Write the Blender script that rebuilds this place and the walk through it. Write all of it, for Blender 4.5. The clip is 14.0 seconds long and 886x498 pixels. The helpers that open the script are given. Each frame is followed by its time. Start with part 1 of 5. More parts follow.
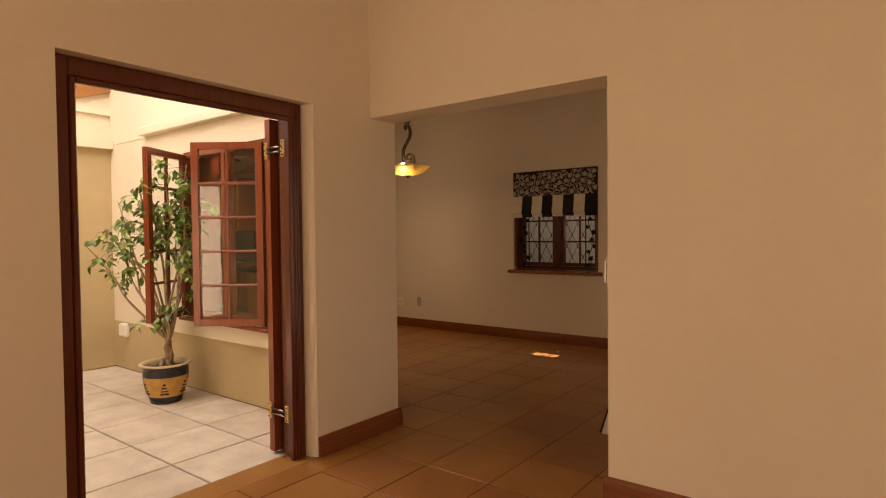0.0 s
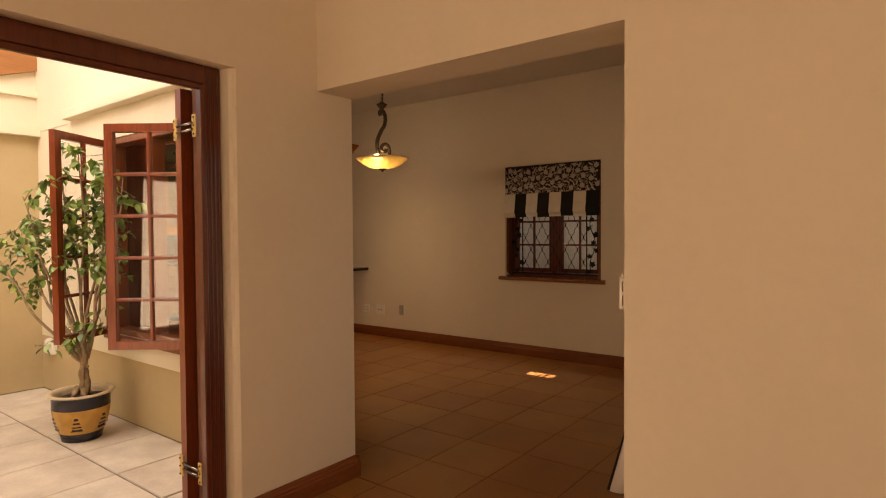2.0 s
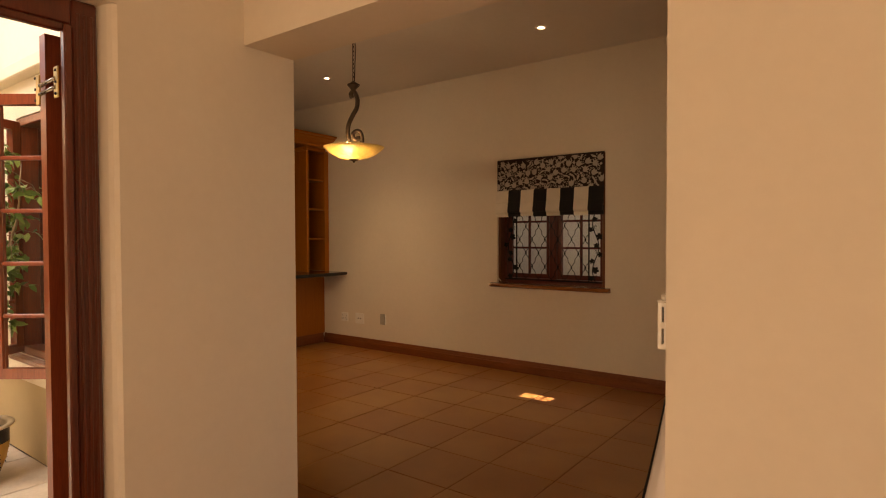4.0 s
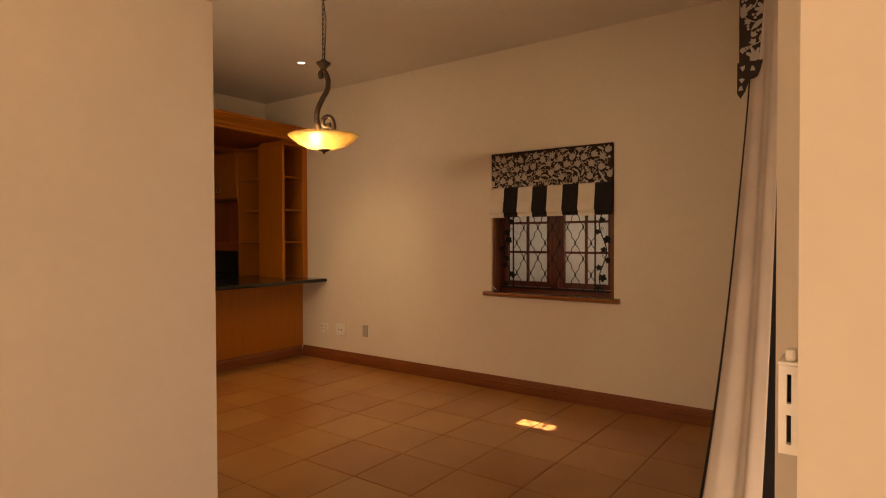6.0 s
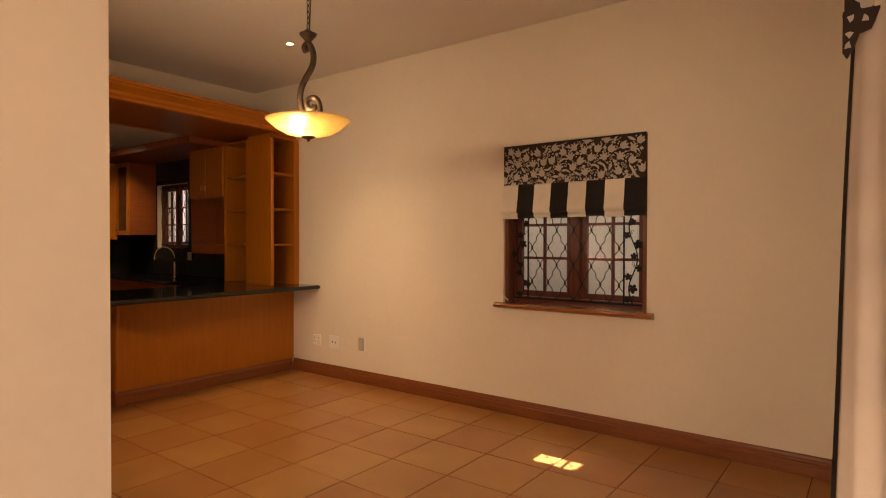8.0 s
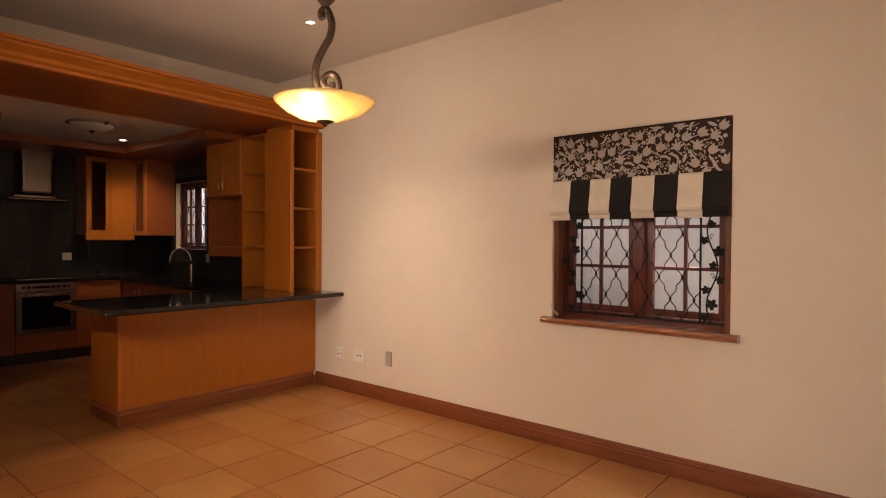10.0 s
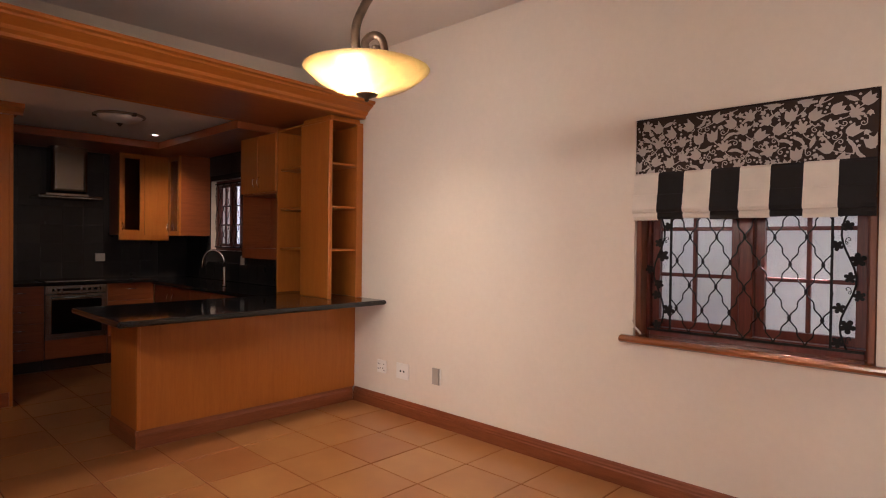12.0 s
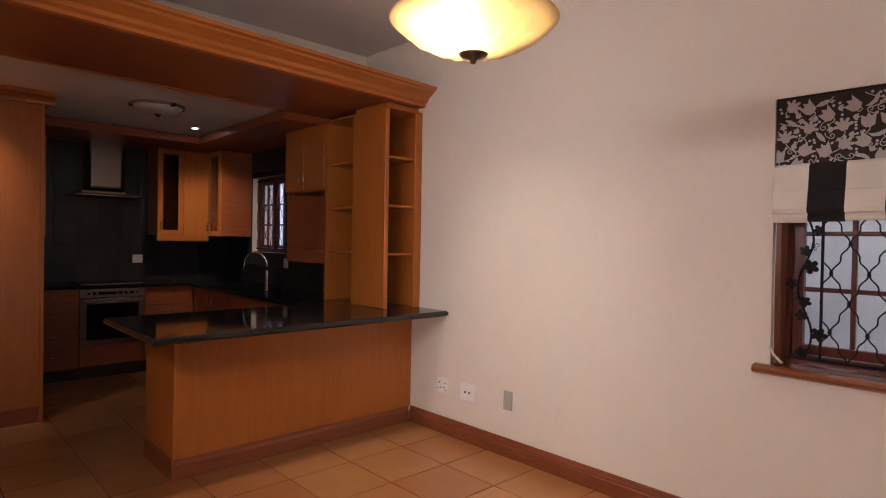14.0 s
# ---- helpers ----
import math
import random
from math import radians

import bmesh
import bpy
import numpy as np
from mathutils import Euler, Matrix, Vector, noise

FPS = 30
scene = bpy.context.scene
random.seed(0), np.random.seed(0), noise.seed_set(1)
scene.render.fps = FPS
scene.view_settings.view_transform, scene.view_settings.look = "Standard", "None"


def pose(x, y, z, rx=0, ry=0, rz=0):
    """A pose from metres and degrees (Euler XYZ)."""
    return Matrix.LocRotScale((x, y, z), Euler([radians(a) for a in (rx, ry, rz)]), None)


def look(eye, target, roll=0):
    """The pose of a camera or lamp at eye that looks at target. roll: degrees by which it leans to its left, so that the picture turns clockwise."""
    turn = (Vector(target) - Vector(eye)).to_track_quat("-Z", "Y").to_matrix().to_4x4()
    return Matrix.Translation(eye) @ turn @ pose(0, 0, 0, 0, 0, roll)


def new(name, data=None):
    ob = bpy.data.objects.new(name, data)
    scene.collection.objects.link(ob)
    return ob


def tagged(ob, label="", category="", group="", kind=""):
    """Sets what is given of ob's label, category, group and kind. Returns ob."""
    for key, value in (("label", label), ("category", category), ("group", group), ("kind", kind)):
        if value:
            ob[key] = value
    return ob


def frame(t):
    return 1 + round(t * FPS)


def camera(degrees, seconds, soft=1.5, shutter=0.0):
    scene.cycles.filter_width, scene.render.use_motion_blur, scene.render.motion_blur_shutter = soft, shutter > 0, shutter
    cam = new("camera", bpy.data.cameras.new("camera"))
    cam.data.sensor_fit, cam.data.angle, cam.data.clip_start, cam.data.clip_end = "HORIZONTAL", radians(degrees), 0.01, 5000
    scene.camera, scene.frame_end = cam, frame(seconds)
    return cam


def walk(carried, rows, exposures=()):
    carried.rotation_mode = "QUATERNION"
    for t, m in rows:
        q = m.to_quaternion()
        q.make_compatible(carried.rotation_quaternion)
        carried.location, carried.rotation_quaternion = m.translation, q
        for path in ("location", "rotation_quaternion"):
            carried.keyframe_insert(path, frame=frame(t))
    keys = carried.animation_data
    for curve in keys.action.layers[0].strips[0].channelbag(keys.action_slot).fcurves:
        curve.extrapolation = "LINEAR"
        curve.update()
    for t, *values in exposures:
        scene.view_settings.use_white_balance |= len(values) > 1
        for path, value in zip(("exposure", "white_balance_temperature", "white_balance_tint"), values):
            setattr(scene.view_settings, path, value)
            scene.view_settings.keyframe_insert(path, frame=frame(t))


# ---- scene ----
cam = camera(75.0, 14.0, soft=1.1)
PATH = [
    (0, (0.118, 0.419, 1.32), (-1.098, 2.007, 1.269), -0.6),
    (0.5, (0.029, 0.615, 1.333), (-1.186, 2.203, 1.279), -0.6),
    (1, (-0.05, 0.78, 1.335), (-1.264, 2.369, 1.281), -0.6),
    (1.5, (-0.141, 0.968, 1.336), (-1.353, 2.558, 1.285), -0.5),
    (2, (-0.24, 1.147, 1.342), (-1.448, 2.74, 1.29), -0.4),
    (2.5, (-0.327, 1.304, 1.333), (-1.532, 2.899, 1.284), -0.4),
    (3, (-0.407, 1.484, 1.341), (-1.609, 3.082, 1.294), -0.4),
    (3.5, (-0.477, 1.627, 1.338), (-1.677, 3.226, 1.291), -0.3),
    (4, (-0.576, 1.784, 1.336), (-1.773, 3.386, 1.29), -0.2),
    (6.5, (-0.964, 2.475, 1.337), (-2.152, 4.084, 1.302), -0.2),
    (7, (-1.053, 2.609, 1.35), (-2.244, 4.215, 1.313), -0.1),
    (7.5, (-1.155, 2.71, 1.353), (-2.347, 4.315, 1.318), -0.1),
    (8, (-1.254, 2.825, 1.344), (-2.455, 4.424, 1.317), 0.1),
    (10.5, (-1.771, 3.348, 1.379), (-3.077, 4.863, 1.353), 0.5),
    (11, (-1.881, 3.445, 1.378), (-3.215, 4.936, 1.356), 0.7),
    (11.5, (-1.981, 3.547, 1.38), (-3.344, 5.01, 1.354), 0.7),
    (12, (-2.113, 3.615, 1.382), (-3.496, 5.06, 1.358), 0.7),
    (12.5, (-2.266, 3.68, 1.399), (-3.667, 5.107, 1.374), 0.9),
    (13, (-2.4, 3.73, 1.399), (-3.821, 5.137, 1.374), 0.9),
    (13.5, (-2.543, 3.768, 1.396), (-3.982, 5.158, 1.373), 1.0),
    (14, (-2.692, 3.816, 1.407), (-4.152, 5.183, 1.38), 1.0),
]
EXPOSURES = [
    (0, 1.55, 9300, 25), (4, 1.92, 9500, 25), (6.5, 2.5, 9500, 27), (8.2, 2.98, 8300, 26), (10.5, 3.3, 6250, 25), (12, 3.3, 5550, 25), (14, 3.22, 5200, 25),
]
walk(cam, [(t, look(eye, target, roll)) for t, eye, target, roll in PATH], EXPOSURES)

# ---- light: sky, sun, daylight at the openings, added fill lamps ----
world = bpy.data.worlds.new("sky")
scene.world = world
world.use_nodes = True
wn = world.node_tree
sky = wn.nodes.new("ShaderNodeTexSky")
sky.sky_type, sky.sun_disc = "NISHITA", False
SUN_TO = Vector((-0.03, 1.0, 1.62)).normalized()
sky.sun_elevation = math.asin(SUN_TO.z)
sky.sun_rotation = math.atan2(SUN_TO.x, SUN_TO.y)
wn.links.new(sky.outputs[0], wn.nodes["Background"].inputs[0])
wn.nodes["Background"].inputs[1].default_value = 0.05


def lamp(name, kind, m, energy, color, **more):
    data = bpy.data.lights.new(name, kind)
    data.energy, data.color = energy, color
    for key, value in more.items():
        if key == "size":
            data.size = value
        elif key == "size_y":
            data.shape, data.size_y = "RECTANGLE", value
        elif key == "angle":
            data.angle = radians(value)
        elif key == "soft":
            data.shadow_soft_size = value
        elif key == "spread":
            data.spread = radians(value)
        elif key == "cone":
            data.spot_size, data.spot_blend = radians(value), 1.0
    ob = new(name, data)
    ob.matrix_world = m
    return ob


lamp("sun", "SUN", look(SUN_TO * 20, (0, 0, 0)), 5.0, (1.0, 0.95, 0.86), angle=0.5)
# fill lamps added in unseen lounge openings; daylight through the dining room's glazed door
lamp("lounge_fill_east", "AREA", look((3.24, -0.7, 1.4), (-2.5, 0.9, 1.2)), 14.5, (1.0, 0.82, 0.60), size=2.6, size_y=1.9)
lamp("lounge_fill_west", "AREA", look((-2.60, -1.6, 1.1), (0.0, 3.0, 0.8)), 15, (1.0, 0.86, 0.66), size=1.3, size_y=1.9)
lamp("garden_door_daylight", "AREA", look((-0.93, 3.95, 1.1), (-1.7, 4.95, 1.1)), 0.6, (1.0, 0.84, 0.66), size=0.45, size_y=1.75, spread=120)
# sky over the courtyard, and an added lamp aimed in through its door
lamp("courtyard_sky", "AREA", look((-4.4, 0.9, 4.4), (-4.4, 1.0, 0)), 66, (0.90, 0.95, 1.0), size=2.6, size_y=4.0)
lamp("courtyard_door_fill", "AREA", look((-5.3, 0.9, 3.5), (-1.0, 3.0, 0.6)), 6, (1.0, 0.94, 0.84), size=2.0, size_y=1.4)
# courtyard daylight in the opening of the window between courtyard and dining room
lamp("courtyard_window_daylight", "AREA", look((-4.14, 3.40, 1.99), (-5.0, 6.7, 1.1)), 2.0, (1.0, 0.82, 0.58), size=1.05, size_y=0.07, spread=130)

# ---- materials ----
def shader(name):
    m = bpy.data.materials.new(name)
    m.use_nodes = True
    nt = m.node_tree
    return m, nt, nt.nodes["Principled BSDF"]


def ramp(nt, fac, stops):
    r = nt.nodes.new("ShaderNodeValToRGB")
    els = r.color_ramp.elements
    while len(els) < len(stops):
        els.new(0.5)
    for e, (p, c) in zip(els, stops):
        e.position, e.color = p, (*c, 1)
    nt.links.new(fac, r.inputs[0])
    return r.outputs[0]


def noise_tex(nt, scale, detail=4.0, rough=0.55, stretch=None, coords="Object", distort=0.0, place=False):
    tc = nt.nodes.new("ShaderNodeTexCoord")
    src = nt.nodes.new("ShaderNodeNewGeometry").outputs["Position"] if place else tc.outputs[coords]
    if stretch:
        mp = nt.nodes.new("ShaderNodeMapping")
        mp.inputs["Scale"].default_value = stretch
        nt.links.new(src, mp.inputs[0])
        src = mp.outputs[0]
    n = nt.nodes.new("ShaderNodeTexNoise")
    n.inputs["Scale"].default_value, n.inputs["Detail"].default_value, n.inputs["Roughness"].default_value = scale, detail, rough
    n.inputs["Distortion"].default_value = distort
    nt.links.new(src, n.inputs[0])
    return n.outputs[0]


def mix(nt, fac, a, b, how="MIX"):
    x = nt.nodes.new("ShaderNodeMix")
    x.data_type, x.blend_type = "RGBA", how
    for sock, v in ((x.inputs[0], fac), (x.inputs[6], a), (x.inputs[7], b)):
        if isinstance(v, (int, float)):
            sock.default_value = v
        elif isinstance(v, tuple):
            sock.default_value = (*v, 1)
        else:
            nt.links.new(v, sock)
    return x.outputs[2]


def bump(nt, bsdf, height, strength=0.2, distance=0.01):
    b = nt.nodes.new("ShaderNodeBump")
    b.inputs["Strength"].default_value, b.inputs["Distance"].default_value = strength, distance
    nt.links.new(height, b.inputs["Height"])
    nt.links.new(b.outputs[0], bsdf.inputs["Normal"])


def plain(name, color, rough=0.5, metal=0.0, vary=0.12, scale=14.0, relief=0.05, fine=160.0):
    m, nt, b = shader(name)
    n = noise_tex(nt, scale)
    dark = tuple(c * (1 - vary) for c in color)
    light = tuple(min(1, c * (1 + vary)) for c in color)
    nt.links.new(ramp(nt, n, [(0.3, dark), (0.7, light)]), b.inputs["Base Color"])
    b.inputs["Roughness"].default_value, b.inputs["Metallic"].default_value = rough, metal
    if relief:
        bump(nt, b, noise_tex(nt, fine, 3.0), relief, 0.004)
    return m


def plaster(name, color, stain=0.06):
    m, nt, b = shader(name)
    big = noise_tex(nt, 0.9, 5.0, 0.6)
    small = noise_tex(nt, 26.0, 4.0, 0.6)
    lo = tuple(c * (1 - stain) for c in color)
    c1 = ramp(nt, big, [(0.35, lo), (0.65, color)])
    c2 = mix(nt, 0.06, c1, ramp(nt, small, [(0.3, (0.55, 0.5, 0.45)), (0.7, (1, 1, 1))]), "MULTIPLY")
    nt.links.new(c2, b.inputs["Base Color"])
    b.inputs["Roughness"].default_value = 0.62
    b.inputs["Specular IOR Level"].default_value = 0.25
    bump(nt, b, noise_tex(nt, 5.0, 6.0, 0.5), 0.08, 0.02)
    return m


def wood(name, dark, light, grain=(18, 18, 1.2), rough=0.35, coat=0.25):
    m, nt, b = shader(name)
    n1 = noise_tex(nt, 2.2, 6.0, 0.62, grain, distort=0.6)
    n2 = noise_tex(nt, 14.0, 5.0, 0.7, grain)
    n3 = noise_tex(nt, 1.3, 2.0, 0.5)
    c = ramp(nt, n1, [(0.28, dark), (0.5, tuple((a + b2) / 2 for a, b2 in zip(dark, light))), (0.74, light)])
    c = mix(nt, 0.35, c, ramp(nt, n2, [(0.35, dark), (0.65, light)]))
    info = nt.nodes.new("ShaderNodeObjectInfo")
    c = mix(nt, 0.35, c, ramp(nt, info.outputs["Random"], [(0, (0.72, 0.7, 0.68)), (1, (1, 1, 1))]), "MULTIPLY")
    c = mix(nt, 0.3, c, ramp(nt, n3, [(0.3, (0.7, 0.66, 0.62)), (0.7, (1, 1, 1))]), "MULTIPLY")
    nt.links.new(c, b.inputs["Base Color"])
    b.inputs["Roughness"].default_value = rough
    b.inputs["Specular IOR Level"].default_value = 0.35
    b.inputs["Coat Weight"].default_value, b.inputs["Coat Roughness"].default_value = coat, 0.18
    bump(nt, b, n2, 0.06, 0.003)
    return m


def tile_mat(name, a, b_, c_, rough=0.4, cloud=5.0, relief=0.15, mottled=False):
    m, nt, b = shader(name)
    info = nt.nodes.new("ShaderNodeObjectInfo")
    base = ramp(nt, info.outputs["Random"], [(0.0, a), (0.5, b_), (1.0, c_)])
    n = noise_tex(nt, cloud, 3.0 if mottled else 6.0, 0.55, place=True)
    base = mix(nt, 0.62 if mottled else 0.55, base, ramp(nt, n, [(0.2 if mottled else 0.3, (0.68, 0.55, 0.48) if mottled else (0.62, 0.55, 0.5)), (0.8 if mottled else 0.68, (1.10, 1.26, 1.15) if mottled else (1.12, 1.1, 1.05))]), "MULTIPLY")
    if not mottled:
        base = mix(nt, 0.2, base, ramp(nt, noise_tex(nt, 60.0, 3.0), [(0.35, (0.7, 0.65, 0.6)), (0.65, (1, 1, 1))]), "MULTIPLY")
    nt.links.new(base, b.inputs["Base Color"])
    r = nt.nodes.new("ShaderNodeMapRange")
    r.inputs["To Min"].default_value, r.inputs["To Max"].default_value = rough - 0.1, rough + 0.14
    nt.links.new(n, r.inputs[0])
    if mottled:
        b.inputs["Roughness"].default_value = rough
    else:
        nt.links.new(r.outputs[0], b.inputs["Roughness"])
    if not mottled:
        bump(nt, b, noise_tex(nt, 22.0, 6.0, 0.6), relief, 0.004)
    return m


def glow(name, color, strength):
    m, nt, b = shader(name)
    b.inputs["Base Color"].default_value = (*color, 1)
    b.inputs["Emission Color"].default_value = (*color, 1)
    b.inputs["Emission Strength"].default_value = strength
    return m


def glass_mat(name, tint=(1, 1, 1), rough=0.0):
    m, nt, b = shader(name)
    b.inputs["Base Color"].default_value = (*tint, 1)
    b.inputs["Roughness"].default_value, b.inputs["IOR"].default_value = rough, 1.45
    b.inputs["Transmission Weight"].default_value = 1.0
    return m


WALL = plaster("cream_wall_plaster", (0.80, 0.72, 0.60))
CEIL = plaster("ceiling_plaster", (0.78, 0.74, 0.68))
KCEIL = plaster("kitchen_ceiling_plaster", (0.78, 0.75, 0.72))
YARD_WALL = plaster("ochre_yard_plaster", (0.56, 0.44, 0.26), 0.16)
YARD_WHITE = plaster("cream_yard_plaster", (0.80, 0.72, 0.56), 0.06)
# dark colour for an unseen wall, to keep reflections in the casements dim
DARK_YARD = plaster("dark_unseen_plaster", (0.10, 0.11, 0.065), 0.4)
OUT_WHITE = plaster("pale_grey_outside_wall", (0.74, 0.74, 0.73), 0.10)
GROUT = plain("dark_grout", (0.20, 0.066, 0.028), 0.9, vary=0.3, relief=0.2)
YGROUT = plain("grey_grout", (0.24, 0.20, 0.16), 0.95, vary=0.3, relief=0.2)
TERRA = tile_mat("terracotta_tile", (0.33, 0.128, 0.040), (0.36, 0.155, 0.049), (0.39, 0.184, 0.060), 0.28, 2.6, 0.05, True)
YTILE = tile_mat("beige_yard_tile", (0.58, 0.51, 0.42), (0.63, 0.56, 0.47), (0.67, 0.61, 0.52), 0.55)
GROUT_BLACK = plain("black_grout", (0.012, 0.010, 0.009), 0.9, vary=0.2, relief=0.1)
SLATE = tile_mat("black_slate_tile", (0.009, 0.008, 0.0075), (0.014, 0.0125, 0.0115), (0.024, 0.021, 0.019), 0.3, 9.0)
MAHOG = wood("mahogany_gloss", (0.065, 0.011, 0.006), (0.17, 0.034, 0.016), rough=0.28, coat=0.5)
MAHOG_H = wood("mahogany_gloss_level", (0.065, 0.011, 0.006), (0.17, 0.034, 0.016), (1.2, 18, 18), rough=0.28, coat=0.5)
MERANTI = wood("red_meranti", (0.15, 0.026, 0.010), (0.33, 0.075, 0.028), rough=0.32, coat=0.4)
WINWOOD = wood("brown_window_wood", (0.10, 0.031, 0.011), (0.23, 0.074, 0.026), rough=0.34, coat=0.2)
SILLWOOD = wood("varnished_sill_wood", (0.17, 0.050, 0.015), (0.34, 0.115, 0.036), (1.4, 18, 18), rough=0.22, coat=0.6)
SKIRT = wood("skirting_wood", (0.16, 0.042, 0.014), (0.31, 0.098, 0.034), (1.4, 1.4, 18), rough=0.38, coat=0.12)
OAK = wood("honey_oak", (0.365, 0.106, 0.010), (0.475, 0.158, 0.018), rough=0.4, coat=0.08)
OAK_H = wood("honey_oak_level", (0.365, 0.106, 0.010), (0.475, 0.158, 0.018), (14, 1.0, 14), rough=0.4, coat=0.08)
# also on the soffits, where its darkness stands for the shade overhead
OAK_RED = wood("red_oak_doors_shaded_soffits", (0.22, 0.054, 0.014), (0.35, 0.100, 0.028), (18, 1.2, 18), rough=0.4, coat=0.08)
PINE = wood("orange_rafter_wood", (0.30, 0.11, 0.035), (0.46, 0.20, 0.07), (18, 1.2, 18), rough=0.5, coat=0.1)
GRANITE = plain("black_granite", (0.012, 0.012, 0.012), 0.07, vary=0.7, scale=300.0, relief=0.0)
STEEL = plain("brushed_steel", (0.50, 0.48, 0.45), 0.24, 1.0, vary=0.04, scale=6.0, relief=0.0)
HOODSTEEL = plain("dark_brushed_steel", (0.26, 0.235, 0.20), 0.22, 1.0, vary=0.06, scale=6.0, relief=0.0)
CHROME = plain("chrome", (0.78, 0.78, 0.78), 0.08, 1.0, vary=0.03, relief=0.0)
BRASS = plain("brass", (0.68, 0.46, 0.17), 0.28, 1.0, vary=0.12, relief=0.03)
BRONZE = plain("bronze_iron", (0.055, 0.034, 0.02), 0.42, 0.5, vary=0.4, scale=30.0, relief=0.2)
IRON = plain("black_iron", (0.010, 0.008, 0.007), 0.65, 0.0, vary=0.25, relief=0.1)
IRON.node_tree.nodes["Principled BSDF"].inputs["Specular IOR Level"].default_value = 0.2
BLACKGLASS = plain("oven_glass", (0.008, 0.008, 0.008), 0.06, vary=0.1, relief=0.0)
DARK = plain("dark_plinth", (0.03, 0.014, 0.008), 0.6, vary=0.2)
WPLASTIC = plain("white_plastic", (0.82, 0.79, 0.72), 0.4, vary=0.04, relief=0.02)
GPLASTIC = plain("grey_plastic", (0.42, 0.38, 0.32), 0.45, vary=0.05, relief=0.02)
REBATE = plain("dark_brown_rebate", (0.16, 0.055, 0.028), 0.6, vary=0.2, scale=20.0)
REBATE.node_tree.nodes["Principled BSDF"].inputs["Specular IOR Level"].default_value = 0.1
# near-black that stands for the shade inside holes, slots and the pipe bore
HOLE_SHADE = plain("hole_shade_black", (0.01, 0.01, 0.01), 0.8, vary=0.1, relief=0.0)
FAB_WHITE = plain("cream_fabric", (0.74, 0.68, 0.58), 0.9, vary=0.07, scale=6.0, relief=0.35, fine=420.0)
FAB_CURTAIN = plain("cream_curtain_cloth", (0.80, 0.72, 0.66), 0.9, vary=0.06, scale=6.0, relief=0.35, fine=420.0)
FAB_BLACK = plain("black_fabric", (0.012, 0.010, 0.010), 0.9, vary=0.2, scale=6.0, relief=0.3, fine=420.0)
FAB_BROWN = plain("dark_brown_fabric", (0.032, 0.018, 0.013), 0.9, vary=0.2, scale=6.0, relief=0.3, fine=420.0)
FAB_GREY = plain("printed_grey_fabric", (0.47, 0.43, 0.39), 0.9, vary=0.08, scale=8.0, relief=0.2, fine=420.0)
GLASS = glass_mat("window_glass")
CABGLASS = glass_mat("cabinet_glass", (0.75, 0.7, 0.65), 0.08)
BARK = plain("ficus_bark", (0.30, 0.21, 0.13), 0.85, vary=0.35, scale=25.0, relief=0.5, fine=70.0)
SOIL = plain("potting_soil", (0.04, 0.025, 0.015), 0.95, vary=0.4, scale=40.0, relief=0.6)
POT_OCHRE = plain("ochre_glaze", (0.50, 0.28, 0.07), 0.25, vary=0.18, scale=12.0, relief=0.06)
POT_BLUE = plain("dark_blue_glaze", (0.018, 0.018, 0.03), 0.2, vary=0.25, scale=12.0, relief=0.04)
POT_CREAM = plain("cream_glaze", (0.62, 0.50, 0.34), 0.3, vary=0.12, scale=12.0, relief=0.04)


# ---- mesh helpers ----
BASE = {}


def thing(name, loc, label, category, group="", kind=""):
    ob = new(name)
    ob.empty_display_size = 0.1
    ob.location = loc
    BASE[ob] = Vector(loc)
    return tagged(ob, label, category, group, kind)


def part(name, bm, material, parent, label=""):
    """Links a bmesh in world coordinates as one mesh under a thing, a part or a piece of the setting."""
    at = BASE[parent]
    bmesh.ops.translate(bm, verts=bm.verts, vec=-at)
    ob = mesh_object(name, bm, material)
    ob.parent = parent
    BASE[ob] = at
    return tagged(ob, label)


def mesh_object(name, bm, material):
    bmesh.ops.recalc_face_normals(bm, faces=bm.faces)
    me = bpy.data.meshes.new(name)
    bm.to_mesh(me)
    bm.free()
    for m in material if isinstance(material, (list, tuple)) else [material]:
        me.materials.append(m)
    return new(name, me)


def setting(name, bm, material, label, category):
    ob = mesh_object(name, bm, material)
    BASE[ob] = Vector((0, 0, 0))
    return tagged(ob, label, category, kind="structure")


def single(name, bm, material, label, category, base, group=""):
    """A thing that is one mesh, with its origin at base."""
    bmesh.ops.translate(bm, verts=bm.verts, vec=-Vector(base))
    ob = mesh_object(name, bm, material)
    ob.location = base
    BASE[ob] = Vector(base)
    return tagged(ob, label, category, group)


def box(x0, x1, y0, y1, z0, z1, bevel=0.0, seg=1, bm=None):
    own = bmesh.new()
    m = Matrix.LocRotScale(((x0 + x1) / 2, (y0 + y1) / 2, (z0 + z1) / 2), None, (abs(x1 - x0), abs(y1 - y0), abs(z1 - z0)))
    bmesh.ops.create_cube(own, size=1.0, matrix=m)
    if bevel:
        bmesh.ops.bevel(own, geom=own.edges[:], offset=bevel, segments=seg, affect="EDGES", profile=0.5)
    return join(bm, own)


def join(bm, own):
    if bm is None:
        return own
    me = bpy.data.meshes.new("join")
    own.to_mesh(me)
    own.free()
    bm.from_mesh(me)
    bpy.data.meshes.remove(me)
    return bm


def boxes(*some, bevel=0.0):
    bm = bmesh.new()
    for s in some:
        box(*s, bevel=bevel, bm=bm)
    return bm


def turned(bm, m):
    bmesh.ops.transform(bm, matrix=m, verts=bm.verts)
    return bm


